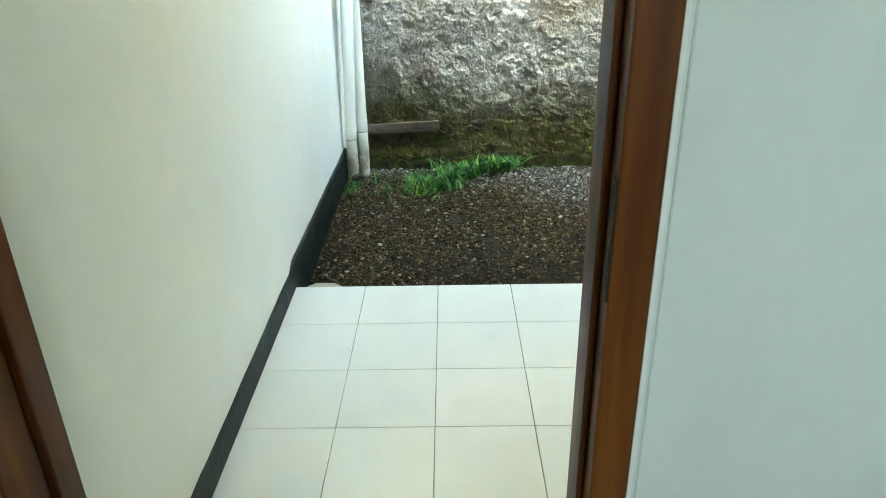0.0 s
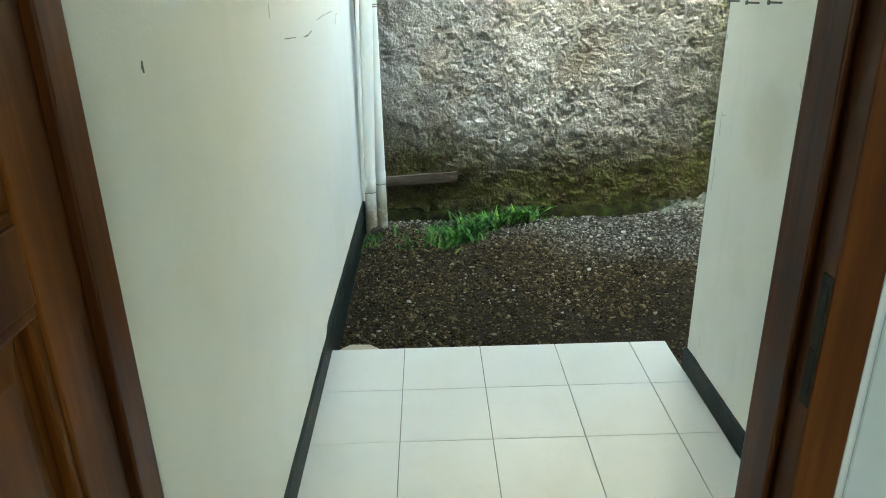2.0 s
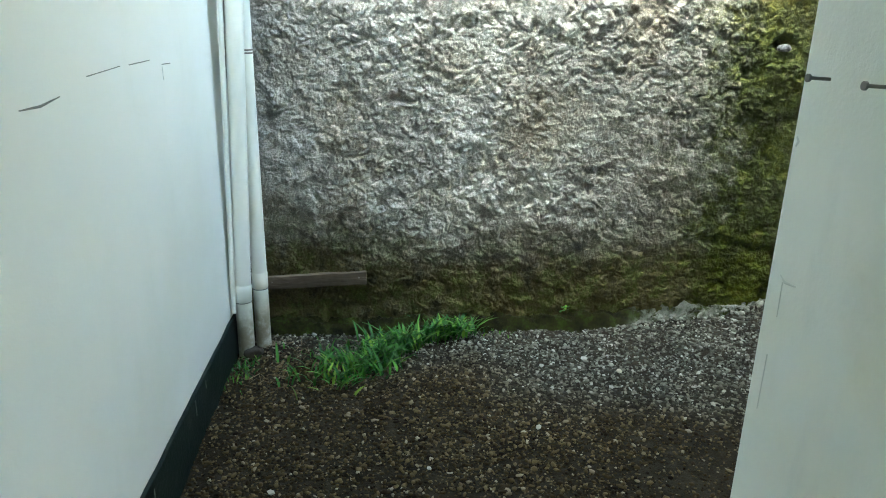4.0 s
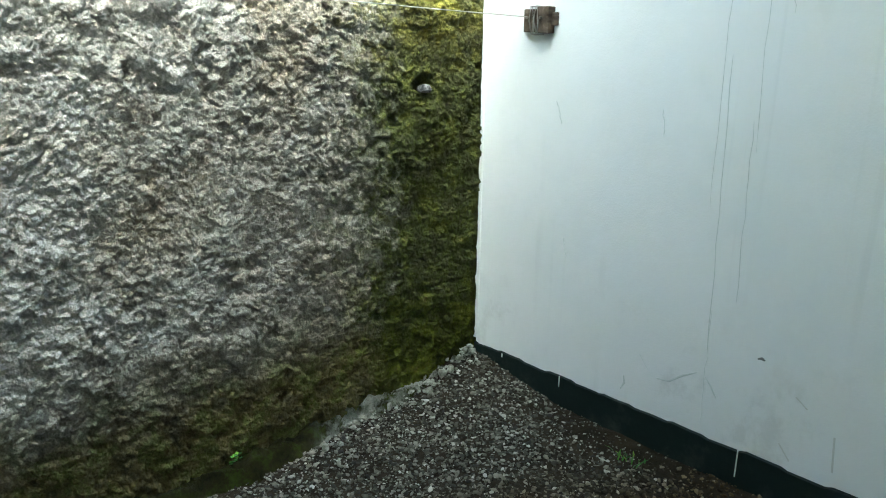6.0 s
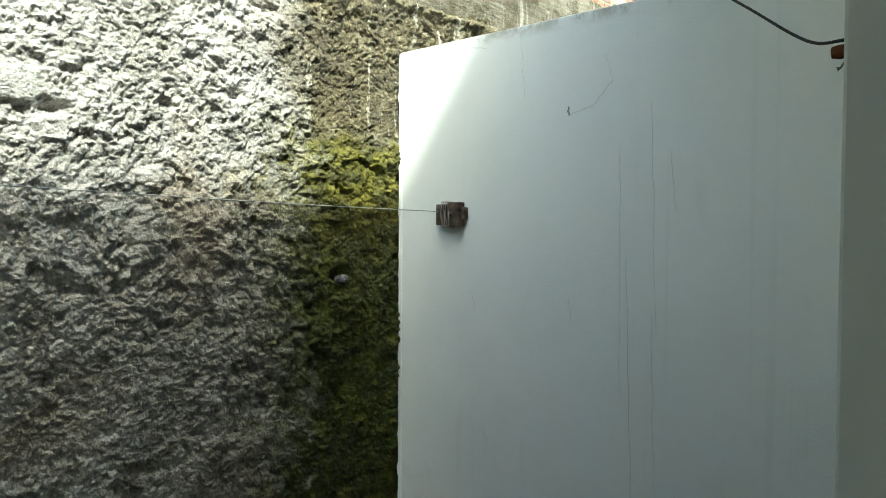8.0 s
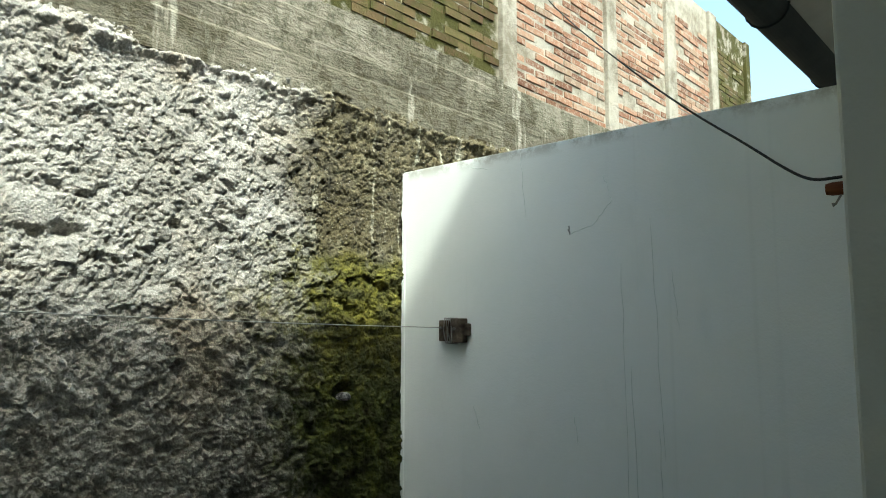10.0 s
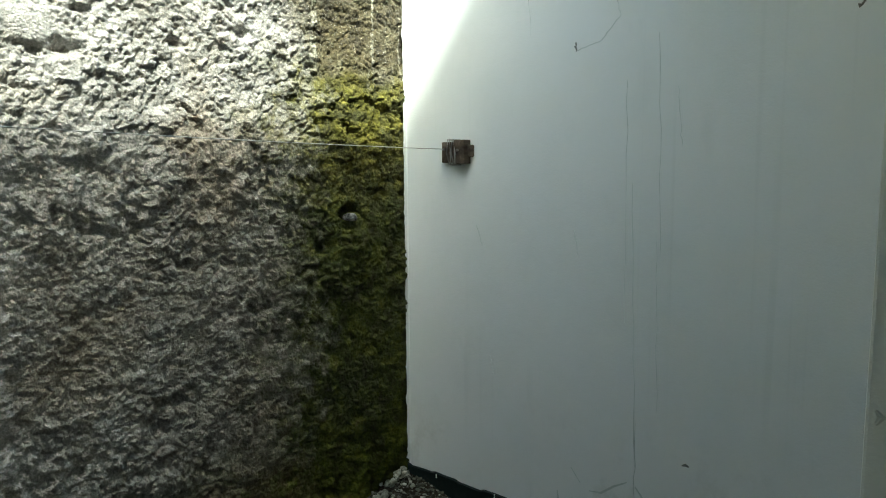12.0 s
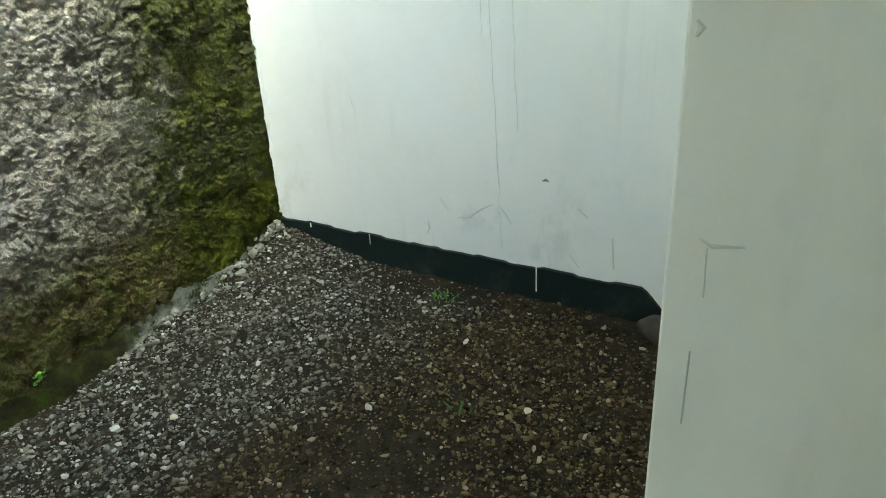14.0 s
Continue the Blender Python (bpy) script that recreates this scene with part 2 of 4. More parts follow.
dark = k.math("MULTIPLY", k.span(k.math("ADD", px, k.math("MULTIPLY", wob, 0.7)), 2.12, 2.42), k.span(pz, 1.74, 1.90))
c = k.mix(k.math("MULTIPLY", dark, 0.88), c, k.ramp(k.noise(14, 6, 0.75), (0.35, (0.035, 0.028, 0.013)), (0.55, (0.11, 0.092, 0.04)), (0.7, (0.26, 0.235, 0.15))))
runs = k.math("MULTIPLY", dark, k.math("MULTIPLY", k.span(k.noise(16, 3, 0.6, (1, 0.2, 0.05)), 0.56, 0.63), k.span(k.noise(12, 4, 0.7), 0.40, 0.55)))
c = k.mix(k.math("MULTIPLY", runs, 0.95), c, (0.5, 0.48, 0.38))
bump = k.math("ADD", k.math("ADD", k.noise(190, 3, 0.65), k.math("MULTIPLY", k.noise(85, 4, 0.7), 1.6)), k.math("MULTIPLY", k.voronoi(130), -0.8))
c = k.mix(k.math("MULTIPLY", k.span(k.noise(150, 3, 0.75), 0.60, 0.42), 0.32), c, (0.03, 0.028, 0.02))
c = k.mix(k.math("MULTIPLY", k.span(k.noise(120, 3, 0.7, shift=(3, 0, 5)), 0.60, 0.72), k.math("SUBTRACT", 0.5, k.math("MULTIPLY", k.math("MAXIMUM", damp, moss), 0.48))), c, (0.66, 0.65, 0.61))
ROUGHCAST = k.done(c, bump, 0.0045)

k = Nodes("mossy_kerb", 0.95)
px = k.axis(0)
c = k.ramp(k.noise(12, 6, 0.7), (0.36, (0.014, 0.012, 0.005)), (0.5, (0.033, 0.034, 0.009)), (0.66, (0.055, 0.078, 0.012)))
pale = k.math("MULTIPLY", k.span(k.math("ADD", px, k.math("MULTIPLY", k.noise(5, 4), 0.3)), 2.0, 2.2), k.span(k.noise(13, 5, 0.7), 0.39, 0.55))
c = k.mix(k.math("MULTIPLY", pale, 0.85), c, k.ramp(k.noise(30, 5, 0.7), (0.38, (0.13, 0.14, 0.11)), (0.7, (0.52, 0.54, 0.48))))
c = k.mix(k.math("MULTIPLY", k.span(k.noise(60, 4, 0.7), 0.5, 0.64), 0.55), c, (0.03, 0.022, 0.012))
KERB = k.done(c, k.math("ADD", k.noise(45, 6, 0.75), k.noise(160, 4, 0.7)), 0.02)

k = Nodes("wet_soil", 0.8)
c = k.ramp(k.noise(9, 7, 0.7), (0.3, (0.012, 0.009, 0.005)), (0.55, (0.033, 0.0245, 0.014)), (0.8, (0.066, 0.051, 0.031)))
SOIL = k.done(c, k.math("ADD", k.noise(120, 4, 0.7), k.math("MULTIPLY", k.noise(30, 4), 2)), 0.006)

k = Nodes("gravel_stone", 0.8)
brown = k.ramp(k.island, (0.0, (0.016, 0.010, 0.006)), (0.5, (0.074, 0.05, 0.022)), (0.93, (0.19, 0.14, 0.07)), (1.0, (0.38, 0.32, 0.24)))
grey = k.ramp(k.island, (0.0, (0.035, 0.032, 0.028)), (0.5, (0.125, 0.12, 0.095)), (0.9, (0.30, 0.29, 0.245)), (1.0, (0.55, 0.53, 0.48)))
where = k.span(k.math("ADD", k.math("ADD", k.math("MULTIPLY", k.axis(0), 0.35), k.axis(1)), k.math("MULTIPLY", k.noise(2.5, 4), 0.8)), 1.85, 2.5)
GRAVEL = k.done(k.mix(where, brown, grey), k.noise(160, 3), 0.002)
k = Nodes("pale_stone", 0.75)
STONE = k.done(k.mix(k.random(), (0.52, 0.50, 0.45), k.mix(k.noise(30, 4), (0.3, 0.25, 0.18), (0.45, 0.4, 0.33))), k.noise(60, 4), 0.004)
k = Nodes("pale_rubble", 0.9)
c = k.ramp(k.noise(38, 6, 0.75), (0.36, (0.12, 0.125, 0.095)), (0.5, (0.34, 0.35, 0.30)), (0.68, (0.62, 0.63, 0.57)))
RUBBLE = k.done(k.mix(k.math("MULTIPLY", k.random(), 0.6), c, (0.16, 0.16, 0.12)), k.noise(90, 5, 0.75), 0.008)
k = Nodes("dark_stone", 0.8)
DARK_STONE = k.done(k.mix(k.noise(20, 5, 0.7), (0.035, 0.028, 0.02), (0.10, 0.085, 0.065)), k.noise(60, 5, 0.7), 0.006)
k = Nodes("grey_stone", 0.8)
GREY_STONE = k.done(k.ramp(k.noise(40, 5, 0.7), (0.4, (0.04, 0.04, 0.042)), (0.6, (0.22, 0.22, 0.22))), k.noise(60, 5, 0.7), 0.006)

k = Nodes("grass_blade", 0.5, 0.0, 0.35)
c = k.ramp(k.island, (0.0, (0.012, 0.05, 0.008)), (0.5, (0.035, 0.13, 0.014)), (0.85, (0.085, 0.23, 0.022)), (1.0, (0.22, 0.32, 0.035)))
c = k.mix(k.math("MULTIPLY", k.span(k.noise(11, 2), 0.52, 0.62), 0.45), c, (0.10, 0.20, 0.018))
GRASS = k.done(c)
GRASS.node_tree.nodes["Principled BSDF"].inputs["Subsurface Weight"].default_value = 0.0
k = Nodes("dry_straw", 0.8)
STRAW = k.done(k.ramp(k.island, (0.0, (0.09, 0.06, 0.035)), (1.0, (0.28, 0.21, 0.13))))

k = Nodes("dull_steel", 0.45, 0.85)
STEEL = k.done(k.mix(k.noise(40, 4), (0.12, 0.11, 0.10), (0.28, 0.26, 0.23)))
k = Nodes("tarnished_lock_steel", 0.55, 0.6)
LOCK_STEEL = k.done(k.mix(k.noise(60, 4), (0.022, 0.018, 0.013), (0.055, 0.047, 0.034)))
k = Nodes("galvanised_wire", 0.5, 0.4)
WIRE = k.done(k.mix(k.noise(60, 3), (0.32, 0.32, 0.30), (0.5, 0.5, 0.47)))
k = Nodes("black_rubber_cable", 0.6)
CABLE = k.done(k.mix(k.noise(50, 3), (0.012, 0.014, 0.014), (0.035, 0.037, 0.036)))
k = Nodes("dark_metal_gutter", 0.8, 0.0, 0.1)
GUTTER = k.done(k.mix(k.noise(8, 5), (0.012, 0.014, 0.015), (0.03, 0.032, 0.032)), k.noise(30, 3), 0.001)
k = Nodes("pencil_grey", 0.9)
MARK = k.done(k.mix(k.noise(60, 3), (0.10, 0.11, 0.10), (0.3, 0.31, 0.28)))
k = Nodes("faint_crack_grey", 0.9)
FAINT = k.done(k.mix(k.noise(40, 3), (0.50, 0.545, 0.515), (0.73, 0.77, 0.74)))
k = Nodes("grimy_stain", 0.9)
STAIN = k.done(k.mix(k.noise(40, 3), (0.6, 0.61, 0.56), (0.71, 0.73, 0.68)))
k = Nodes("ivory_plastic", 0.4)
IVORY = k.done(k.mix(k.noise(25, 4), (0.62, 0.57, 0.40), (0.5, 0.45, 0.3)))
k = Nodes("brown_hole", 0.8)
HOLE = k.done(k.mix(k.noise(25, 4), (0.12, 0.09, 0.04), (0.2, 0.15, 0.07)))
k = Nodes("cement_render", 0.9)
CEMENT = k.done(k.mix(k.noise(12, 6, 0.7), (0.42, 0.36, 0.26), (0.6, 0.54, 0.42)), k.noise(50, 5), 0.004)
k = Nodes("roof_sheet", 0.7)
ROOF = k.done(k.mix(k.noise(5, 5), (0.2, 0.19, 0.18), (0.33, 0.31, 0.29)))
k = Nodes("far_ground", 0.95)
FAR = k.done(k.ramp(k.noise(0.4, 6, 0.7), (0.3, (0.06, 0.06, 0.035)), (0.7, (0.16, 0.14, 0.1))))


# ---- mesh helpers ----
def mesh_of(name, bm, material, smooth=False):
    me = bpy.data.meshes.new(name)
    bmesh.ops.recalc_face_normals(bm, faces=bm.faces)
    bm.to_mesh(me)
    bm.free()
    me.materials.append(material)
    if smooth:
        me.shade_smooth()
    return me


def part(name, bm, material, parent=None, label="", smooth=False):
    ob = new(name, mesh_of(name, bm, material, smooth))
    if parent is not None:
        ob.parent = parent
    return tagged(ob, label)


def structure(name, bm, material, smooth=False, label=""):
    return tagged(part(name, bm, material, None, label, smooth), kind="structure")


def block(a, b, bevel=0.0, into=None):
    """A box from corner a to corner b, with rounded edges."""
    bm = into or bmesh.new()
    made = bmesh.ops.create_cube(bm, size=1)["verts"]
    for v in made:
        v.co = Vector([a[i] if v.co[i] < 0 else b[i] for i in range(3)])
    if bevel:
        edges = list({e for v in made for e in v.link_edges})
        bmesh.ops.bevel(bm, geom=edges, offset=bevel, segments=2, affect="EDGES", profile=0.6)
    return bm


def tube(points, radius, sides=10, into=None, caps=True):
    """A round bar along points; radius may be one number or one for each point."""
    bm = into or bmesh.new()
    pts = [Vector(p) for p in points]
    rings = []
    for i, p in enumerate(pts):
        along = (pts[min(i + 1, len(pts) - 1)] - pts[max(i - 1, 0)]).normalized()
        up = Vector((0, 0, 1)) if abs(along.z) < 0.9 else Vector((1, 0, 0))
        u = along.cross(up).normalized()
        w = along.cross(u)
        r = radius[i] if isinstance(radius, (list, tuple)) else radius
        rings.append([bm.verts.new(p + r * (math.cos(a) * u + math.sin(a) * w)) for a in (2 * math.pi * j / sides for j in range(sides))])
    for a, b in zip(rings, rings[1:]):
        for j in range(sides):
            bm.faces.new((a[j], a[(j + 1) % sides], b[(j + 1) % sides], b[j]))
    if caps:
        bm.faces.new(rings[0][::-1])
        bm.faces.new(rings[-1])
    return bm


def pebble(centre, size, seed, flat=0.7, subdivisions=2):
    rng = random.Random(seed)
    bm = bmesh.new()
    bmesh.ops.create_icosphere(bm, subdivisions=subdivisions, radius=1)
    turn = Euler((rng.uniform(-0.4, 0.4), rng.uniform(-0.4, 0.4), rng.uniform(0, 6))).to_matrix()
    sx, sy = rng.uniform(0.75, 1.2), rng.uniform(0.7, 1.0)
    for v in bm.verts:
        d = 1 + 0.35 * noise.noise(v.co * 1.3 + Vector((seed * 3.1, seed * 1.7, 0)))
        v.co = Vector(centre) + size * (turn @ Vector((v.co.x * d * sx, v.co.y * d * sy, v.co.z * d * flat)))
    return bm


def lattice(seed, n=128):
    return np.random.RandomState(seed).rand(n, n)


def soft_noise(x, y, seed):
    """Smooth 2D noise of unit cell, -1 to 1."""
    g = lattice(seed)
    n = g.shape[0]
    xi, yi = np.floor(x).astype(int), np.floor(y).astype(int)
    fx, fy = x - xi, y - yi
    fx, fy = fx * fx * (3 - 2 * fx), fy * fy * (3 - 2 * fy)
    a, b = g[xi % n, yi % n], g[(xi + 1) % n, yi % n]
    c, d = g[xi % n, (yi + 1) % n], g[(xi + 1) % n, (yi + 1) % n]
    return 2 * ((a * (1 - fx) + b * fx) * (1 - fy) + (c * (1 - fx) + d * fx) * fy) - 1


def layered(x, y, seed, octaves=4, gain=0.5):
    total, amp = 0, 1.0
    for i in range(octaves):
        total = total + amp * soft_noise(x * 2 ** i, y * 2 ** i, seed + i)
        amp *= gain
    return total


def lumps(x, y, seed):
    """Rounded clods in random cells: 0 in the joints, up to 1 on top."""
    g, h, s = lattice(seed), lattice(seed + 50), lattice(seed + 90)
    n = g.shape[0]
    xi, yi = np.floor(x).astype(int), np.floor(y).astype(int)
    best = np.zeros_like(x)
    for i in (-1, 0, 1):
        for j in (-1, 0, 1):
            a, b = (xi + i) % n, (yi + j) % n
            d2 = (x - xi - i - g[a, b]) ** 2 + (y - yi - j - h[a, b]) ** 2
            r = 0.35 + 0.55 * s[a, b]
            best = np.maximum(best, (0.35 + 0.65 * s[a, b]) * np.sqrt(np.clip(1 - d2 / r ** 2, 0, 1)))
    return best


def sheet(name, grid, material, smooth=True):
    """A surface from an array of points (rows, columns, 3)."""
    rows, cols = grid.shape[:2]
    i = np.arange(rows * cols).reshape(rows, cols)
    quads = np.stack((i[:-1, :-1], i[:-1, 1:], i[1:, 1:], i[1:, :-1]), -1).reshape(-1, 4)
    return from_arrays(name, grid.reshape(-1, 3), quads, material, smooth)


def from_arrays(name, points, faces, material, smooth=False):
    me = bpy.data.meshes.new(name)
    k = faces.shape[1]
    me.vertices.add(len(points))
    me.vertices.foreach_set("co", np.ascontiguousarray(points, dtype=np.float32).ravel())
    me.loops.add(faces.size)
    me.loops.foreach_set("vertex_index", np.ascontiguousarray(faces, dtype=np.int32).ravel())
    me.polygons.add(len(faces))
    me.polygons.foreach_set("loop_start", np.arange(0, faces.size, k, dtype=np.int32))
    me.update(calc_edges=True)
    me.materials.append(material)
    if smooth:
        me.shade_smooth()
    return new(name, me)


def stroke(points, width, axis, material, parent, name="crack", proud=0.0015):
    """A thin mark along points on a wall: axis is the wall's normal, x or y, with its sign."""
    bm = bmesh.new()
    out = Vector({"+x": (1, 0, 0), "-x": (-1, 0, 0), "+y": (0, 1, 0), "-y": (0, -1, 0)}[axis])
    pts = [Vector(p) for p in points]
    rows = []
    for i, p in enumerate(pts):
        along = (pts[min(i + 1, len(pts) - 1)] - pts[max(i - 1, 0)]).normalized()
        w = along.cross(out).normalized() * width * (0.5 if 0 < i < len(pts) - 1 else 0.2)
        rows.append([bm.verts.new(p + w * s + out * o) for s, o in ((-1, 0), (0, proud), (1, 0))])
    for a, b in zip(rows, rows[1:]):
        bm.faces.new((a[0], a[1], b[1], b[0]))
        bm.faces.new((a[1], a[2], b[2], b[1]))
    return part(name, bm, material, parent)


def wander(a, b, seed, amount=0.02, steps=9):
    """Points from a to b along a slightly crooked way."""
    rng = random.Random(seed)
    a, b = Vector(a), Vector(b)
    out = [a]
    for i in range(1, steps):
        p = a.lerp(b, i / steps)
        out.append(p + Vector((0, rng.uniform(-1, 1), rng.uniform(-1, 1))) * amount)
    return out + [b]


# ---- structure ----
def ground_level(x, y):
    def ease(v, a, b):
        s = np.clip((v - a) / (b - a), 0, 1)
        return s * s * (3 - 2 * s)
    return -0.112 + 0.035 * ease(x, 1.4, 2.8) + 0.03 * ease(y, 1.0, 1.9) * ease(x, 1.5, 2.7) + 0.065 * ease(y, 1.35, 1.87) * ease(x, 2.25, 2.8) + 0.018 * ease(x, 2.45, 2.8)


# yard soil, one sheet, and the land beyond
gx, gy = np.meshgrid(np.linspace(-0.05, 3.0, 260), np.linspace(-0.25, 2.0, 190), indexing="ij")
gz = ground_level(gx, gy) + 0.008 * layered(gx * 3, gy * 3, 11) + 0.004 * layered(gx * 25, gy * 25, 21, 3)
soil = tagged(sheet("ground", np.stack((gx, gy, gz), -1), SOIL), "dark damp soil of the narrow back yard", kind="structure")
bm = bmesh.new()
bmesh.ops.create_grid(bm, x_segments=2, y_segments=2, size=900, matrix=Matrix.Translation((0, 0, -0.4)))
structure("ground_far", bm, FAR)

# tile bed of the porch and the room
structure("floor", block((0.0, -1.9, -0.12), (1.345, -0.012, -0.006)), GROUT, label="tiled floor of porch and room")
structure("floor_room", block((-1.5, -5.0, -0.12), (3.0, -1.902, -0.002)), TILE)
structure("floor_edge", block((0.0, -0.012, -0.2), (1.345, -0.001, -0.012)), CEMENT)

left = structure("wall_left", block((-0.15, -1.75, -0.2), (0.0, 1.96, 3.05)), WHITE, label="white painted side wall with pencil marks")
right = structure("wall_right", block((1.36, -1.688, -0.2), (1.50, -0.20, 3.05), 0.004), PORCH_PAINT, label="white painted wall with a damp stain")
structure("wall_facade", block((1.502, -0.34, -0.2), (7.5, -0.203, 3.05)), WHITE)
end = structure("wall_end", block((2.82, -0.2, -0.25), (2.94, 1.862, 2.228), 0.006), END_PAINT, label="weathered white boundary wall with hairline cracks")

# partition with the door opening
structure("wall_partition_right", block((0.912, -1.803, 0.0), (3.0, -1.69, 2.75)), ROOM_PAINT)
structure("wall_partition_left", block((-1.5, -1.876, 0.0), (-0.002, -1.752, 2.75)), ROOM_PAINT)
structure("wall_partition_top", block((0.0, -1.803, 2.1), (0.91, -1.69, 2.75)), ROOM_PAINT)
structure("wall_room_left", block((-1.62, -5.0, 0), (-1.5, -1.752, 2.75)), ROOM_PAINT)
structure("wall_room_right", block((3.0, -5.0, 0), (3.12, -1.752, 2.75)), ROOM_PAINT)
# unseen back wall, its small opening added for the room's fill lamp
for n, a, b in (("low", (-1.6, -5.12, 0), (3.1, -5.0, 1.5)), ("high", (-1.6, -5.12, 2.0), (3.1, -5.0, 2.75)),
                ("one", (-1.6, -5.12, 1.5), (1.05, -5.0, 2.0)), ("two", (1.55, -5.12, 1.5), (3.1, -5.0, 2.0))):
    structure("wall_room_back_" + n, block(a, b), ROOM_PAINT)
structure("ceiling_room", block((-1.62, -5.12, 2.75), (3.12, -1.75, 2.85)), ROOM_PAINT)
# unseen grey ceiling and low lintel, added to dim the porch
structure("ceiling_porch", block((0.0, -1.688, 2.22), (1.36, -0.322, 2.30)), ROOF)
structure("wall_lintel_unseen", block((0.002, -0.32, 2.14), (1.358, -0.2, 3.3)), WHITE)

# roof with its eave over the yard
bm = bmesh.new()
# unseen back slope added low, to keep sun out of the room's opening
ring = [(-0.5, 0.62, 3.12), (-0.5, -2.4, 4.3), (-0.5, -6.3, 2.35), (-0.5, -6.3, 2.43), (-0.5, -2.4, 4.4), (-0.5, 0.62, 3.2)]
a = [bm.verts.new(p) for p in ring]
b = [bm.verts.new((8.0, p[1], p[2])) for p in ring]
for i in range(6):
    bm.faces.new((a[i], a[(i + 1) % 6], b[(i + 1) % 6], b[i]))
bm.faces.new(a)
bm.faces.new(b[::-1])
structure("roof", bm, ROOF)

# black painted foot of the walls
bm = bmesh.new()
n = 60
top = [(-1.74 + 3.6 * i / n) for i in range(n + 1)]
for x0, x1, ys, ztop, zlow, nm, par in ((0.0, 0.011, top, lambda y: (0.092 if y < 0 else 0.118 - 0.02 * y) + 0.006 * noise.noise(Vector((0, y * 7, 3))), lambda y: 0.0 if y < -0.012 else -0.2, "skirting_left", left),):
    rows = []
    for y in ys:
        rows.append([bm.verts.new(p) for p in ((x0 - 0.002, y, zlow(y)), (x1, y, zlow(y)), (x1, y, ztop(y) - 0.004), (x0 + 0.002, y, ztop(y)), (x0 - 0.002, y, ztop(y)))])
    for p, q in zip(rows, rows[1:]):
        for j in range(4):
            bm.faces.new((p[j], p[j + 1], q[j + 1], q[j]))
structure("baseboard_left", bm, BLACK)
bm = bmesh.new()
rows = []
for i in range(41):
    y = -1.687 + 1.485 * i / 40
    t = 0.081 + 0.004 * noise.noise(Vector((2, y * 9, 3)))
    rows.append([bm.verts.new(p) for p in ((1.362, y, 0), (1.346, y, 0), (1.347, y, t - 0.003), (1.358, y, t), (1.362, y, t))])
for p, q in zip(rows, rows[1:]):
    for j in range(4):
        bm.faces.new((p[j], q[j], q[j + 1], p[j + 1]))
bm.faces.new(rows[-1])
structure("baseboard_right", bm, BLACK)
bm = bmesh.new()
rows = []
for i in range(81):
    y = 0.0 + 1.86 * i / 80
    t = 0.078 + 0.007 * noise.noise(Vector((5, y * 6, 3))) + (0.004 if int(y * 7) % 2 else -0.004)
    t = min(t, -0.13 + 0.215 * min(max((y - 0.03) / 0.15, 0.0), 1.0) ** 0.7)
    rows.append([bm.verts.new(p) for p in ((2.822, y, -0.25), (2.806, y, -0.25), (2.809, y, t - 0.003), (2.818, y, t), (2.822, y, t))])
for p, q in zip(rows, rows[1:]):
    for j in range(4):
        bm.faces.new((p[j], q[j], q[j + 1], p[j + 1]))
structure("baseboard_end", bm, BLACK)

# roughcast retaining wall
NX, NZ = 1180, 860
wx, wz = np.meshgrid(np.linspace(-0.02, 3.75, NX), np.linspace(-0.2, 2.50, NZ), indexing="ij")
ux = wx + 0.012 * layered(wx * 9, wz * 9, 31, 3, 0.5)
uz = wz + 0.012 * layered(wx * 9, wz * 9, 41, 3, 0.5)
patchy = np.clip(0.62 + 0.9 * layered(wx * 2.6, wz * 3.0, 51, 3, 0.55), 0.12, 1.3)
ragged = np.clip(0.5 + 1.1 * layered(wx * 7, wz * 8, 58, 3, 0.6), 0, 1)
throw = layered(wx * 13, wz * 13, 55, 4, 0.55)
shelf = np.clip((throw + 0.12) / 0.3, 0, 1)
shelf = shelf * shelf * (3 - 2 * shelf)
clods = patchy * (0.013 * shelf + 0.011 * lumps(ux * 13, uz * 13, 61)) + 0.0125 * (0.35 + 0.65 * ragged) * lumps(ux * 29 + 3, uz * 29, 71)
grains = 0.0095 * (0.55 + 0.45 * ragged) * lumps(ux * 58 + 5, uz * 58, 81) + 0.0055 * lumps(wx * 99, wz * 100, 86)
pits = np.clip(layered(wx * 12, wz * 15, 95, 4, 0.55) - 0.62, 0, 0.5)
relief = 0.012 * layered(wx * 1.6, wz * 1.6, 101, 3) + clods + grains - 0.038 * pits
foot = np.clip((0.45 - wz) / 0.4, 0, 1)
relief = relief * (1 - 0.2 * foot)
rim = np.exp(-((wz - 2.452 - 0.006 * layered(wx * 6, wz * 0, 121, 2)) / 0.018) ** 2)
relief = relief + rim * 0.024 * (0.4 + lumps(wx * 26, wz * 26, 131))
# smooth trowelled patch with a crevice under it, and a hollow beside
trowel = np.exp(-(((wx - 1.30) / 0.085) ** 4 + ((wz - 1.872 - 0.02 * layered(wx * 9, wz * 0, 181, 2)) / 0.045) ** 4))
relief = relief * (1 - 0.9 * trowel) + 0.022 * trowel
relief = relief - 0.013 * np.exp(-(((wx - 1.30) / 0.06) ** 4 + ((wz - 1.812) / 0.009) ** 2)) - 0.045 * np.exp(-(((wx - 1.405) / 0.035) ** 2 + ((wz - 1.81) / 0.02) ** 2))
trowel = np.exp(-(((wx - 1.425) / 0.022) ** 2 + ((wz - 1.765 + 0.3 * np.abs(wx - 1.425)) / 0.028) ** 4))
relief = relief * (1 - 0.8 * trowel) + 0.02 * trowel
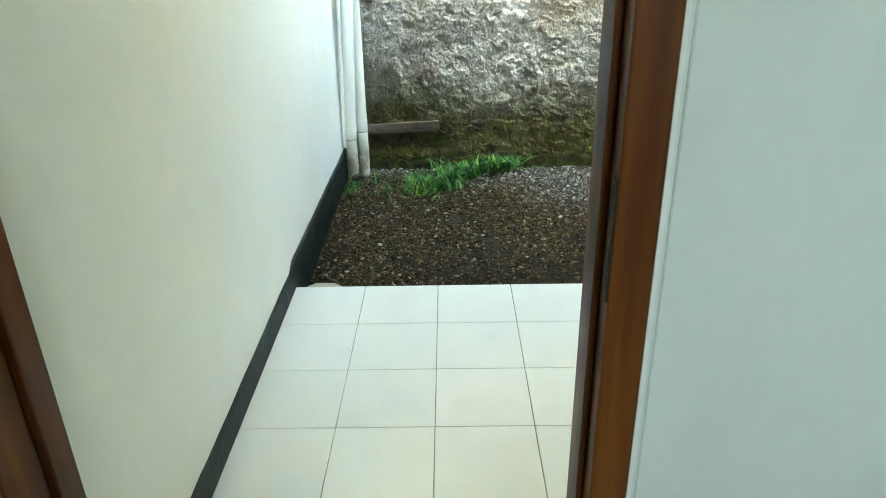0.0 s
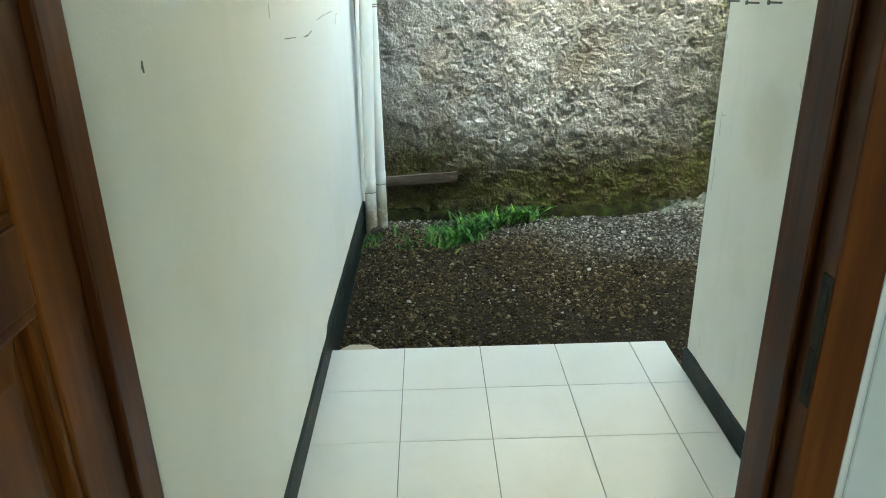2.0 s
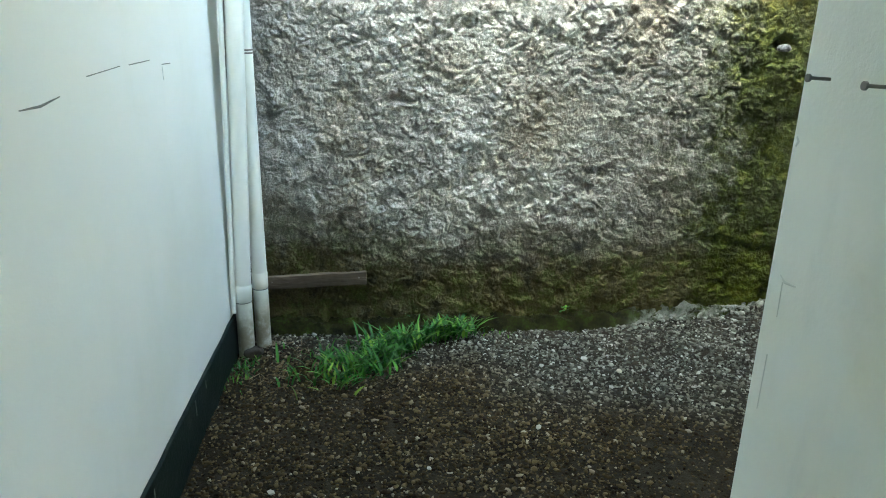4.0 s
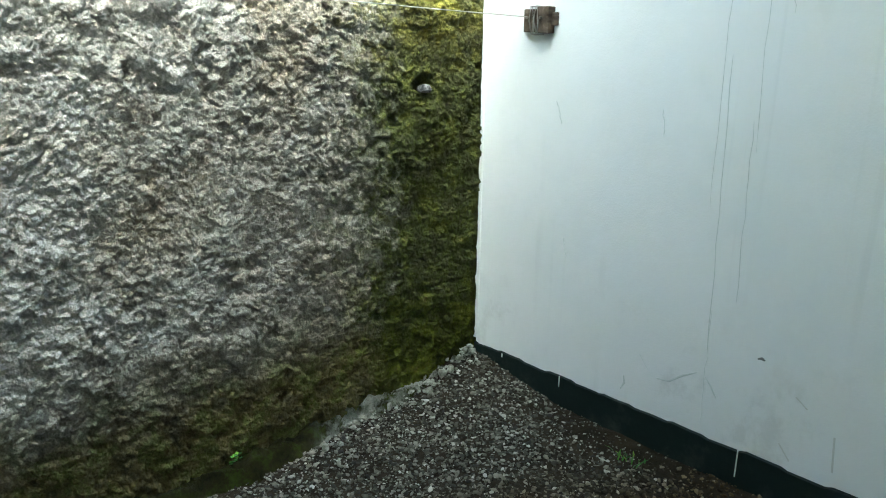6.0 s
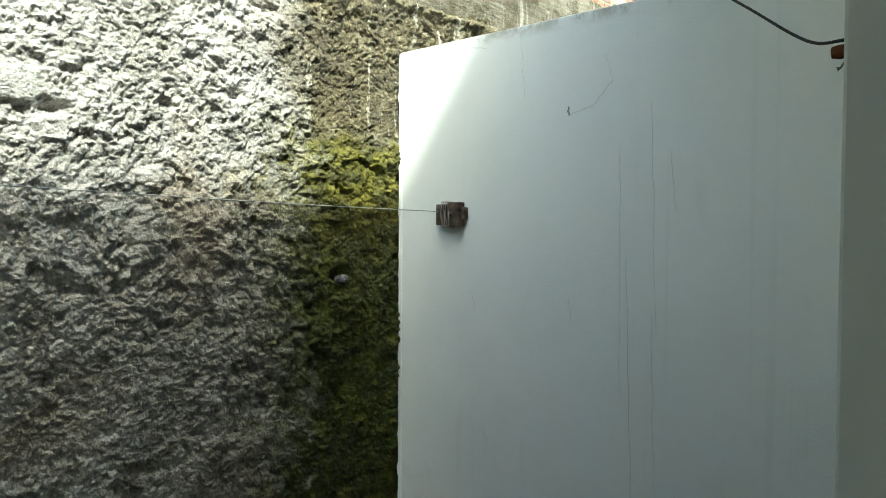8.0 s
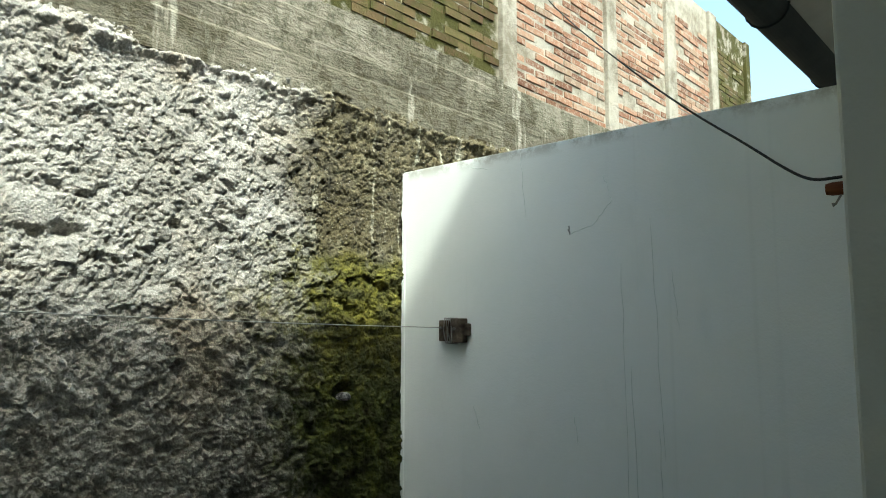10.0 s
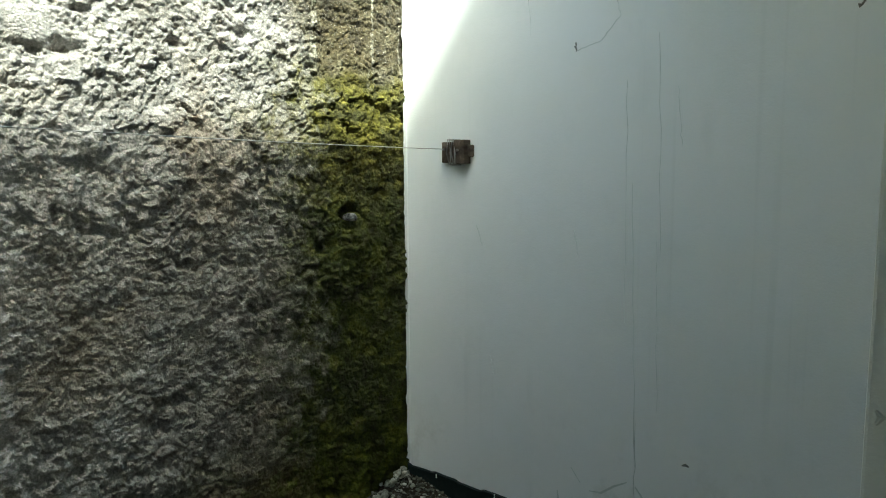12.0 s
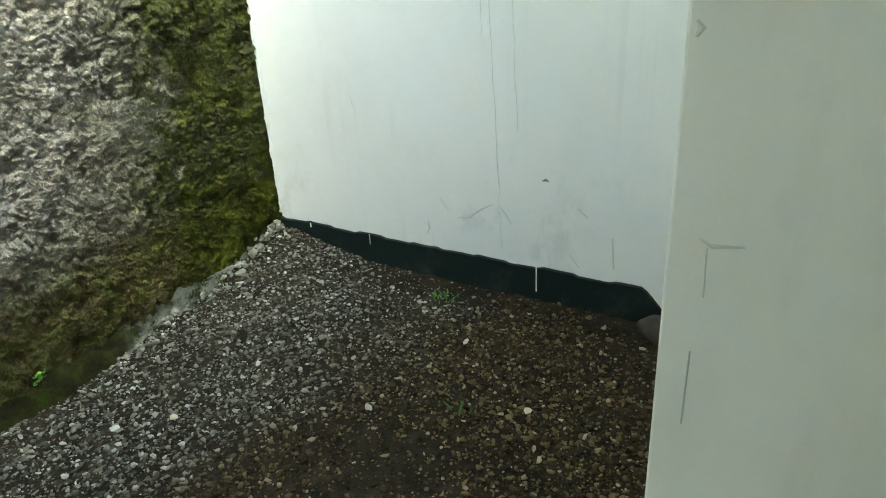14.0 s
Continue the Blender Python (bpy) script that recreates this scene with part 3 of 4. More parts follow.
relief = relief + 0.0006 * np.random.RandomState(5).randn(NX, NZ).clip(-2, 2)
hollow = np.exp(-(((wx - 2.50) / 0.05) ** 2 + ((wz - 1.275) / 0.035) ** 2) ** 2)
relief = relief - 0.06 * hollow
shade_hole = np.exp(-(((wx - 0.33) / 0.27) ** 6 + ((wz - 0.055) / 0.075) ** 4))
relief = relief - 0.04 * shade_hole
wy = 1.892 - relief
wz2 = wz - 0.17 * np.maximum(clods, 0)
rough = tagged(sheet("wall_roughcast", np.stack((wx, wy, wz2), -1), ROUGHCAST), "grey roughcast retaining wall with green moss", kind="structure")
structure("wall_core", block((-0.15, 1.96, -0.3), (3.75, 2.15, 2.46)), CEMENT)

# mossy concrete footing along the wall, pale rubble towards the end wall
kx, kt = np.meshgrid(np.linspace(0.0, 2.83, 420), np.linspace(0, 1, 26), indexing="ij")
width = 0.085 + 0.03 * layered(kx * 3, kx * 0, 141, 3)
ky = 1.915 - kt * (width + 0.04) + 0.008 * layered(kx * 18, kt * 5, 175, 3, 0.6)
crown = -0.042 + 0.012 * np.clip((kx - 1.7) / 0.7, 0, 1) + 0.055 * np.clip((kx - 2.4) / 0.4, 0, 1) + 0.018 * layered(kx * 5, kt * 2, 151, 4) + (0.02 * lumps(kx * 20, kt * 3, 161) + 0.012 * lumps(kx * 45, kt * 6, 165)) * np.clip((kx - 1.6) / 0.4, 0.35, 1)
kz = np.where(kt < 0.55, crown, crown - (crown + 0.19) * np.clip((kt - 0.55) / 0.45, 0, 1) ** 1.6) + 0.010 * layered(kx * 22, kt * 5, 171, 4, 0.65) - 0.018 * np.clip((1.6 - kx) / 0.4, 0, 1)
tagged(sheet("kerb", np.stack((kx, ky, kz), -1), KERB), "mossy footing under the roughcast wall", kind="structure")

kerb_ob = bpy.data.objects["kerb"]
rng = random.Random(33)
for i in range(95):
    x = rng.uniform(1.9, 2.79)
    r = rng.uniform(0.005, 0.012) if rng.random() < 0.7 else rng.uniform(0.012, 0.022)
    rise = min(max((x - 2.4) / 0.4, 0.0), 1.0)
    y = 1.80 + 0.03 * rise + rng.gauss(0.0, 0.016)
    part("rubble", pebble((x, y, float(ground_level(x, y)) + 0.016 + 0.35 * (y - 1.77) + rng.uniform(-0.004, 0.006)), r, int(x * 9973), 0.6, 1), RUBBLE, kerb_ob)

# ragged plaster along the end wall's corner
rows = []
bm = bmesh.new()
for i in range(150):
    z = 0.10 + 2.12 * i / 149
    w = 0.004 + 0.016 * max(0.0, noise.noise(Vector((z * 14, 3, 8))) + 0.6 * noise.noise(Vector((z * 45, 1, 2))))
    rows.append([bm.verts.new(p) for p in ((2.821, 1.845, z), (2.8165, 1.85, z), (2.8165, 1.862 + w * 0.8, z), (2.822, 1.864 + w, z))])
for p, q in zip(rows, rows[1:]):
    for j in range(3):
        bm.faces.new((p[j], p[j + 1], q[j + 1], q[j]))
part("plaster_edge", bm, END_PAINT, end)

# concrete ring beam with board marks
bm = bmesh.new()
heights = [2.455, 2.60, 2.612, 2.685, 2.697, 2.795, 2.807, 2.875]
depths = [1.872, 1.868, 1.880, 1.866, 1.884, 1.870, 1.884, 1.874]
prev = None
for i in range(61):
    x = -0.2 + 3.8 * i / 60
    col = [bm.verts.new((x, 1.96, heights[0]))]
    for j, (z, y) in enumerate(zip(heights, depths)):
        w = 0.006 * noise.noise(Vector((x * 3, z * 9, 1)))
        col.append(bm.verts.new((x, y + w, z + 0.004 * noise.noise(Vector((x * 2, j * 3, 7))))))
    col.append(bm.verts.new((x, 2.1, heights[-1])))
    if prev:
        for p, q, r, s in zip(prev, prev[1:], col[1:], col):
            bm.faces.new((p, q, r, s))
    prev = col
bm.faces.new(prev)
structure("wall_beam", bm, BEAM)
bm = block((3.602, 1.885, 2.3), (8.0, 2.1, 2.69), 0.006)
block((3.602, 1.90, 2.692), (8.0, 2.1, 2.868), 0.006, bm)
structure("wall_beam_far", bm, BEAM)

upper = structure("wall_brick_upper", block((-0.2, 1.9465, 2.87), (7.84, 2.12, 4.4)), MORTAR, label="old brick wall above a concrete beam")
for x0, x1 in ((3.65, 3.79), (4.86, 5.0), (5.85, 6.02), (6.78, 6.95), (7.72, 7.84)):
    part("column", block((x0, 1.915, 2.868), (x1, 2.0, 4.4), 0.008), MORTAR, upper)

# door frame: posts with a stop, and the head
door_frame = tagged(new("door_frame"), "varnished brown wooden door frame", "door frame", kind="structure")
door_frame.location = (0.44, -1.8, 0)


def post(outer, inner, stop):
    bm = block((min(outer, inner), -1.884, 0.0), (max(outer, inner), -1.746, 2.06), 0.003)
    lo, hi = sorted((inner, stop))
    block((lo, -1.80, 0.0), (hi, -1.744, 2.06), 0.003, bm)
    bmesh.ops.translate(bm, verts=bm.verts, vec=(-0.44, 1.8, 0))
    return bm


post_left = part("jamb", post(0.001, 0.044, 0.061), WOOD, door_frame)
bm = block((0.857, -1.808, 0.0), (0.911, -1.690, 2.06), 0.003)
block((0.846, -1.763, 0.0), (0.857, -1.692, 2.06), 0.003, bm)
bmesh.ops.translate(bm, verts=bm.verts, vec=(-0.44, 1.8, 0))
post_right = part("jamb", bm, WOOD, door_frame)
bm = block((0.001, -1.808, 2.061), (0.911, -1.690, 2.099), 0.003)
bmesh.ops.translate(bm, verts=bm.verts, vec=(-0.44, 1.8, 0))
part("door_head", bm, WOOD, door_frame)
bm = block((0.8548, -1.8045, 0.932), (0.8585, -1.786, 1.10), 0.001)
bmesh.ops.translate(bm, verts=bm.verts, vec=(-0.44, 1.8, 0))
plate = part("strike_plate", bm, LOCK_STEEL, post_right, "dull steel strike plate")
for z0, z1 in ((0.949, 1.006), (1.047, 1.088)):
    bm = block((0.8538, -1.801, z0), (0.855, -1.789, z1))
    bmesh.ops.translate(bm, verts=bm.verts, vec=(-0.44, 1.8, 0))
    part("bolt_hole", bm, CABLE, plate)
structure("trim_caulk", block((0.9115, -1.8068, 0.0), (0.9185, -1.8025, 2.1), 0.001), WHITE)
structure("trim_groove", block((0.924, -1.8045, 0.0), (0.927, -1.8025, 2.1)), FAINT)

# added, unseen window of the room behind the camera, around the fill lamp
window = tagged(new("unseen_window_1"), kind="structure")
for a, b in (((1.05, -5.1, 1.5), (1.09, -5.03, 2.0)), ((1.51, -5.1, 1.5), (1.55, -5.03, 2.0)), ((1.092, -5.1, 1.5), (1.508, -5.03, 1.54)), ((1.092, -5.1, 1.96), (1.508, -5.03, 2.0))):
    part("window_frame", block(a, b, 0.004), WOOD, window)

# ---- things ----
# panelled door leaf, standing open against the room's side
door = tagged(new("panelled_door"), "varnished brown wooden panel door standing open", "door")
door.matrix_world = pose(0.05, -1.804, 0.012, 0, 0, -91)
W, H, TH = 0.79, 2.035, 0.036
sills = [0.365, 0.793, 1.203, 1.613]
PANEL_H = [0.353, 0.33, 0.33, 0.33]


def door_block(x0, x1, z0, z1, y0=0.0, y1=TH, bevel=0.003):
    return block((x0, -y1, z0), (x1, -y0, z1), bevel)


for x0, x1 in ((0, 0.082), (W / 2 - 0.045, W / 2 + 0.045), (W - 0.09, W)):
    part("stile", door_block(x0, x1, 0, H), WOOD, door)
levels = [0.0] + [v for s, h in zip(sills, PANEL_H) for v in (s, s + h)] + [H]
for z0, z1 in zip(levels[::2], levels[1::2]):
    for x0, x1 in ((0.0825, W / 2 - 0.0455), (W / 2 + 0.0455, W - 0.0905)):
        part("rail", door_block(x0, x1, z0, z1, 0.0008, TH - 0.0008), WOOD, door)
for s, h in zip(sills, PANEL_H):
    for x0, x1 in ((0.0825, W / 2 - 0.0455), (W / 2 + 0.0455, W - 0.0905)):
        # raised field with a sloping margin, on both faces
        bm = bmesh.new()
        loops = []
        for inset, y in ((0.0, 0.017), (0.024, 0.017), (0.052, 0.007), (0.056, 0.007)):
            loops.append([bm.verts.new(p) for p in ((x0 + inset, -y, s + inset), (x1 - inset, -y, s + inset), (x1 - inset, -y, s + h - inset), (x0 + inset, -y, s + h - inset))])
        for p, q in zip(loops, loops[1:]):
            for j in range(4):
                bm.faces.new((p[j], p[(j + 1) % 4], q[(j + 1) % 4], q[j]))
        bm.faces.new(loops[-1])
        back = [bm.verts.new((v.co.x, -TH + 0.012, v.co.z)) for v in loops[0]]
        for j in range(4):
            bm.faces.new((loops[0][j], loops[0][(j + 1) % 4], back[(j + 1) % 4], back[j]))
        bm.faces.new(back[::-1])
        field = part("panel", bm, PANEL, door)
        bm = bmesh.new()
        for a, b in (((x0, s), (x1, s + 0.014)), ((x0, s + h - 0.014), (x1, s + h)), ((x0, s + 0.014), (x0 + 0.014, s + h - 0.014)), ((x1 - 0.014, s + 0.014), (x1, s + h - 0.014))):
            block((a[0], -0.0165, a[1]), (b[0], -0.003, b[1]), 0.004, bm)
        part("moulding", bm, WOOD, field)

# downpipes in the corner
def downpipe(label, x, y, r, low, joint, band=None, lean=(0.0, 0.0)):
    base = tagged(new("downpipe"), label, "pipe", "downpipes in the corner")
    base.location = (x, y, 0)

    def at(z):
        s = max(z - joint, 0.0)
        return (lean[0] * s, lean[1] * s, z)
    part("pipe", tube([at(low), at(joint)], r, 32, caps=False), PIPE, base, smooth=True)
    upper_pipe = part("pipe", tube([at(joint + 0.001), at(1.0), at(3.0)], r * 0.985, 32, caps=False), PIPE, base, smooth=True)
    collar = part("socket", tube([at(joint - 0.002), at(joint), at(joint + 0.07), at(joint + 0.075)], [r, r * 1.05, r * 1.05, r * 0.98], 32, caps=False), PIPE, base, smooth=True)
    part("joint_ring", tube([at(joint - 0.006), at(joint - 0.002)], r * 1.012, 32, caps=False), MARK, collar, "grimy joint")
    if band:
        for z in (band - 0.008, band + 0.004):
            part("strap", tube([at(z - 0.003), at(z + 0.003)], r * 1.03, 32, caps=False), STEEL, upper_pipe, "rusty steel strap")
    return base


downpipe("white plastic downpipe with a grimy foot", 0.053, 1.615, 0.036, -0.12, 0.158, None, (0.034, 0.030))
downpipe("white plastic downpipe with a steel strap", 0.111, 1.722, 0.034, -0.12, 0.178, 1.215)
thin = tagged(new("conduit"), "thin white plastic conduit on the wall", "pipe")
thin.location = (0.014, 1.585, 0)
part("pipe", tube([(0, 0, 0.11), (0.036, 0.045, 1.5), (0.072, 0.09, 3.0)], 0.011, 14, caps=False), PIPE, thin, smooth=True)

# weathered board on the wall
plank = tagged(new("wooden_board"), "weathered grey board fixed low on the roughcast wall", "board")
plank.matrix_world = pose(0.345, 1.853, 0.156, 0, -2.6, 0)
bm = block((-0.245, -0.014, -0.031), (0.245, 0.014, 0.031), 0.003)
bmesh.ops.subdivide_edges(bm, edges=[e for e in bm.edges if e.calc_length() > 0.2], cuts=24)
for v in bm.verts:
    v.co.z += 0.0035 * noise.noise(Vector((v.co.x * 9, v.co.y * 20, 3))) + (0.002 if v.co.z > 0 else -0.002) * noise.noise(Vector((v.co.x * 45, 1, v.co.z * 30)))
    v.co.y += 0.002 * noise.noise(Vector((v.co.x * 30, v.co.z * 60, 5)))
board = part("board", bm, OLD_WOOD, plank)
for x in (-0.2, 0.21):
    part("nail", tube([(x, -0.018, 0.006), (x, -0.012, 0.006)], [0.004, 0.004], 10), STEEL, board, "rusty nail")

# clothes line: wooden cleat on the end wall, wire wound about it
cleat = tagged(new("line_cleat"), "grey wooden cleat wound with wire", "cleat")
cleat.location = (2.82, 1.555, 1.517)
bm = block((-0.030, 0.012, -0.043), (0.0, 0.066, 0.043), 0.004)
near_block = part("cleat_block", bm, OLD_WOOD, cleat)
bm = block((-0.044, -0.066, -0.048), (0.0, -0.010, 0.050), 0.004)
far_block = part("cleat_block", bm, OLD_WOOD, cleat)
part("cleat_block", block((-0.028, -0.086, -0.02), (0.0, -0.068, 0.03), 0.006), OLD_WOOD, cleat)
bm = block((-0.022, -0.009, -0.044), (0.0, 0.011, 0.04), 0.003)
part("cleat_block", bm, OLD_WOOD, cleat)
for i, y in enumerate((0.020, 0.008, -0.004, -0.014)):
    d = 0.040 + 0.005 * (i % 2)
    loop = [(-0.002, y, 0.05), (-d, y + 0.004, 0.052), (-d - 0.004, y + 0.007 * (-1) ** i, 0.0), (-d, y - 0.004, -0.05), (-0.002, y, -0.052)]
    part("wire_turn", tube(loop, 0.0028, 8), WIRE, cleat, "pale twisted wire", smooth=True)
part("nail", tube([(-0.046, 0.042, 0.012), (-0.030, 0.042, 0.012)], [0.006, 0.003], 10), STEEL, near_block, "steel nail")
part("nail", tube([(-0.056, -0.036, 0.008), (-0.043, -0.036, 0.008)], [0.006, 0.003], 10), STEEL, far_block, "steel nail")

a, b = Vector((2.765, 1.585, 1.53)), Vector((0.0, 1.60, 1.61))
line = [a.lerp(b, i / 24) - Vector((0, 0, 0.012 * 4 * (i / 24) * (1 - i / 24))) for i in range(25)]
tagged(part("clothes_line", tube(line, 0.0020, 6), WIRE, smooth=True), "thin pale wire clothes line across the yard", "wire")

# wooden peg in the facade and the black cable tied to it
peg = tagged(new("wall_peg"), "brown round wooden peg in the facade wall", "peg")
peg.location = (2.0, -0.205, 1.777)
peg_bar = part("peg_bar", tube([(0, 0, 0), (0, 0.155, 0), (0, 0.165, 0)], [0.0125, 0.0125, 0.010], 16), PEG, peg)
part("nail", tube([(0, 0.14, -0.010), (-0.003, 0.15, -0.028), (-0.004, 0.156, -0.030)], [0.002, 0.002, 0.0045], 8), STEEL, peg_bar, "bent steel nail")
knots = [Vector(p) for p in ((2.005, -0.16, 1.797), (2.0, -0.10, 1.800), (2.005, -0.055, 1.798), (2.057, 0.0, 1.812), (2.13, 0.065, 1.856), (2.26, 0.185, 1.955), (2.519, 0.437, 2.161), (2.958, 0.857, 2.533), (3.594, 1.466, 3.10), (4.12, 1.96, 3.59))]
way = []
for p0, p1, p2, p3 in zip([knots[0]] + knots, knots, knots[1:], knots[2:] + [knots[-1]]):
    for i in range(10):
        t = i / 10
        way.append(0.5 * (2 * p1 + (p2 - p0) * t + (2 * p0 - 5 * p1 + 4 * p2 - p3) * t * t + (3 * p1 - p0 - 3 * p2 + p3) * t ** 3))
tagged(part("cable", tube(way, 0.003, 10), CABLE, smooth=True), "slack black cable strung from peg to brick wall", "cable")

# eave gutter
bm = bmesh.new()
prof = [(0.68 + 0.1 * math.cos(t), 3.13 + 0.1 * math.sin(t)) for t in (math.pi + math.pi * i / 14 for i in range(15))]
prof += [(0.68 + 0.094 * math.cos(t), 3.13 + 0.094 * math.sin(t)) for t in (2 * math.pi - math.pi * i / 14 for i in range(15))]
ends = []
for x in (-0.5, 7.6):
    ends.append([bm.verts.new((x, y, z)) for y, z in prof])
for j in range(len(prof)):
    bm.faces.new((ends[0][j], ends[0][(j + 1) % len(prof)], ends[1][(j + 1) % len(prof)], ends[1][j]))
gutter = tagged(new("roof_gutter"), "dark half-round gutter along the eave", "gutter")
part("trough", bm, GUTTER, gutter)
for x in (0.6, 1.8, 3.0, 4.2, 5.4):
    part("bracket", tube([(x, 0.68 + 0.106 * math.cos(t), 3.13 + 0.106 * math.sin(t)) for t in (math.pi + math.pi * i / 8 for i in range(9))], 0.006, 6), GUTTER, gutter)

# socket box and nails on the porch wall
outlet = tagged(new("socket_box"), "open ivory plastic socket plate low on the porch wall", "socket")
outlet.location = (1.36, -0.985, 0.236)
bm = block((-0.012, -0.04, -0.04), (0.0, 0.04, 0.04), 0.004)
face = part("plate", bm, IVORY, outlet)
part("hole", tube([(-0.0135, 0, 0), (-0.004, 0, 0)], 0.021, 20), HOLE, face, "dark round opening")
for dz in (-0.03, 0.03):
    part("screw", tube([(-0.0135, 0, dz), (-0.01, 0, dz)], 0.003, 8), STEEL, face, "steel screw")
for y, z in ((-0.27, 1.302), (-0.405, 1.304), (-0.54, 1.311)):
    peg_nail = tagged(new("wall_nail"), "dark nail standing out of the porch wall", "nail", "row of wall nails")
    peg_nail.location = (1.36, y, z)
    part("shank", tube([(0.004, 0, 0), (-0.034, 0, 0.002)], 0.0028, 8), STEEL, peg_nail)
    part("head", tube([(-0.034, 0, 0.002), (-0.038, 0, 0.002)], 0.0065, 10), STEEL, peg_nail)
fixing = tagged(part("wall_plug", pebble((1.358, -0.786, 0.388), 0.011, 5, 0.9), CABLE), "small black wall plug in the porch wall", "wall plug")

# marks on the walls, each with its own shape
for pts in ([(0, -0.306, 1.226), (0, -0.112, 1.213)], [(0, 0.04, 1.200), (0, 0.13, 1.197), (0, 0.22, 1.205)], [(0, 0.37, 1.232), (0, 0.594, 1.238)], [(0, 0.66, 1.236), (0, 0.84, 1.236)], [(0, 0.95, 1.216), (0, 1.047, 1.213)]):
    stroke(pts, 0.006, "+x", MARK, left, "pencil_mark")
stroke([(0, -0.48, 1.336), (0, -0.487, 1.298)], 0.004, "+x", FAINT, left, "pencil_mark")
stroke([(0, 0.955, 1.21), (0, 0.957, 1.17)], 0.003, "+x", FAINT, left, "pencil_mark")
stroke([(0, -1.412, 1.301), (0, -1.413, 1.292), (0, -1.411, 1.283)], 0.011, "+x", MARK, left, "chip")
for seed, (a, b, w, m) in enumerate((
        ((0.773, 1.40), (0.738, 0.37), 0.003, FAINT), ((0.68, 1.20), (0.661, 0.597), 0.0025, FAINT), ((0.80, 1.75), (0.79, 0.9), 0.002, FAINT),
        ((0.69, 1.9), (0.66, 1.1), 0.002, FAINT), ((1.39, 0.68), (1.37, 0.60), 0.003, FAINT), ((0.74, 0.55), (0.735, 0.12), 0.002, FAINT), ((1.46, 1.22), (1.43, 1.13), 0.004, FAINT),
        ((1.0, 1.22), (0.985, 1.12), 0.003, FAINT), ((1.008, 1.90), (1.005, 1.87), 0.006, MARK), ((1.005, 1.87), (0.90, 1.90), 0.003, FAINT), ((0.90, 1.90), (0.83, 1.975), 0.003, FAINT),
        ((0.83, 1.975), (0.86, 2.07), 0.002, FAINT), ((1.22, 2.21), (1.20, 1.95), 0.002, FAINT), ((1.5, 2.2), (1.38, 2.17), 0.003, FAINT), ((0.62, 1.72), (0.60, 1.52), 0.002, FAINT))):
    stroke(wander((2.82, *a), (2.82, *b), seed, 0.004, 10), w, "-x", m, end)
stroke([(2.82, 0.92, 0.228), (2.82, 0.87, 0.235), (2.82, 0.82, 0.275), (2.82, 0.766, 0.307)], 0.008, "-x", FAINT, end)
stroke([(2.82, 0.735, 0.300), (2.82, 0.71, 0.27), (2.82, 0.688, 0.235)], 0.008, "-x", FAINT, end)
stroke([(2.82, 1.06, 0.19), (2.82, 1.055, 0.16), (2.82, 1.07, 0.13)], 0.009, "-x", FAINT, end)
stroke([(2.82, 1.0, 0.30), (2.82, 0.96, 0.25)], 0.007, "-x", FAINT, end)
stroke([(2.82, 0.565, 0.427), (2.82, 0.552, 0.433), (2.82, 0.54, 0.428)], 0.011, "-x", MARK, end, "chip")
stroke([(2.82, 0.43, 0.34), (2.82, 0.39, 0.31)], 0.012, "-x", STAIN, end, "chip")
stroke([(2.82, 0.46, 0.16), (2.82, 0.42, 0.11)], 0.014, "-x", STAIN, end, "chip")
stroke([(2.82, 0.3, 0.25), (2.82, 0.29, 0.13)], 0.016, "-x", STAIN, end, "chip")
for y, z0, z1, w in ((0.582, 0.085, -0.02, 0.0045), (1.355, 0.085, 0.035, 0.005), (1.68, 0.08, 0.062, 0.005)):
    part("paint_run", block((2.8035, y - w / 2, z1), (2.8065, y + w / 2, z0), 0.001), WHITE, end)
stroke([(1.36, -0.235, 0.965), (1.36, -0.25, 0.957), (1.36, -0.285, 0.962)], 0.006, "-x", STAIN, right)
stroke([(1.36, -0.245, 0.955), (1.36, -0.247, 0.89)], 0.005, "-x", STAIN, right)
stroke([(1.36, -0.239, 0.813), (1.36, -0.238, 0.70)], 0.006, "-x", STAIN, right)
stroke([(1.36, -0.210, 1.203), (1.36, -0.216, 1.196), (1.36, -0.211, 1.187)], 0.009, "-x", STAIN, right, "chip")
stroke([(1.36, -0.70, 1.13), (1.36, -0.72, 1.10)], 0.008, "-x", FAINT, right, "chip")
stroke([(1.36, -0.30, 0.18), (1.36, -0.303, 0.14)], 0.005, "-x", FAINT, right, "chip")
for y, z, h in ((0.42, 0.055, 0.022), (0.9, 0.05, 0.03), (1.05, 0.06, 0.016), (-0.16, 0.045, 0.02)):
    part("paint_run", block((0.0105, y - 0.003, z - h), (0.0125, y + 0.003, z + h), 0.0008), MARK, left)

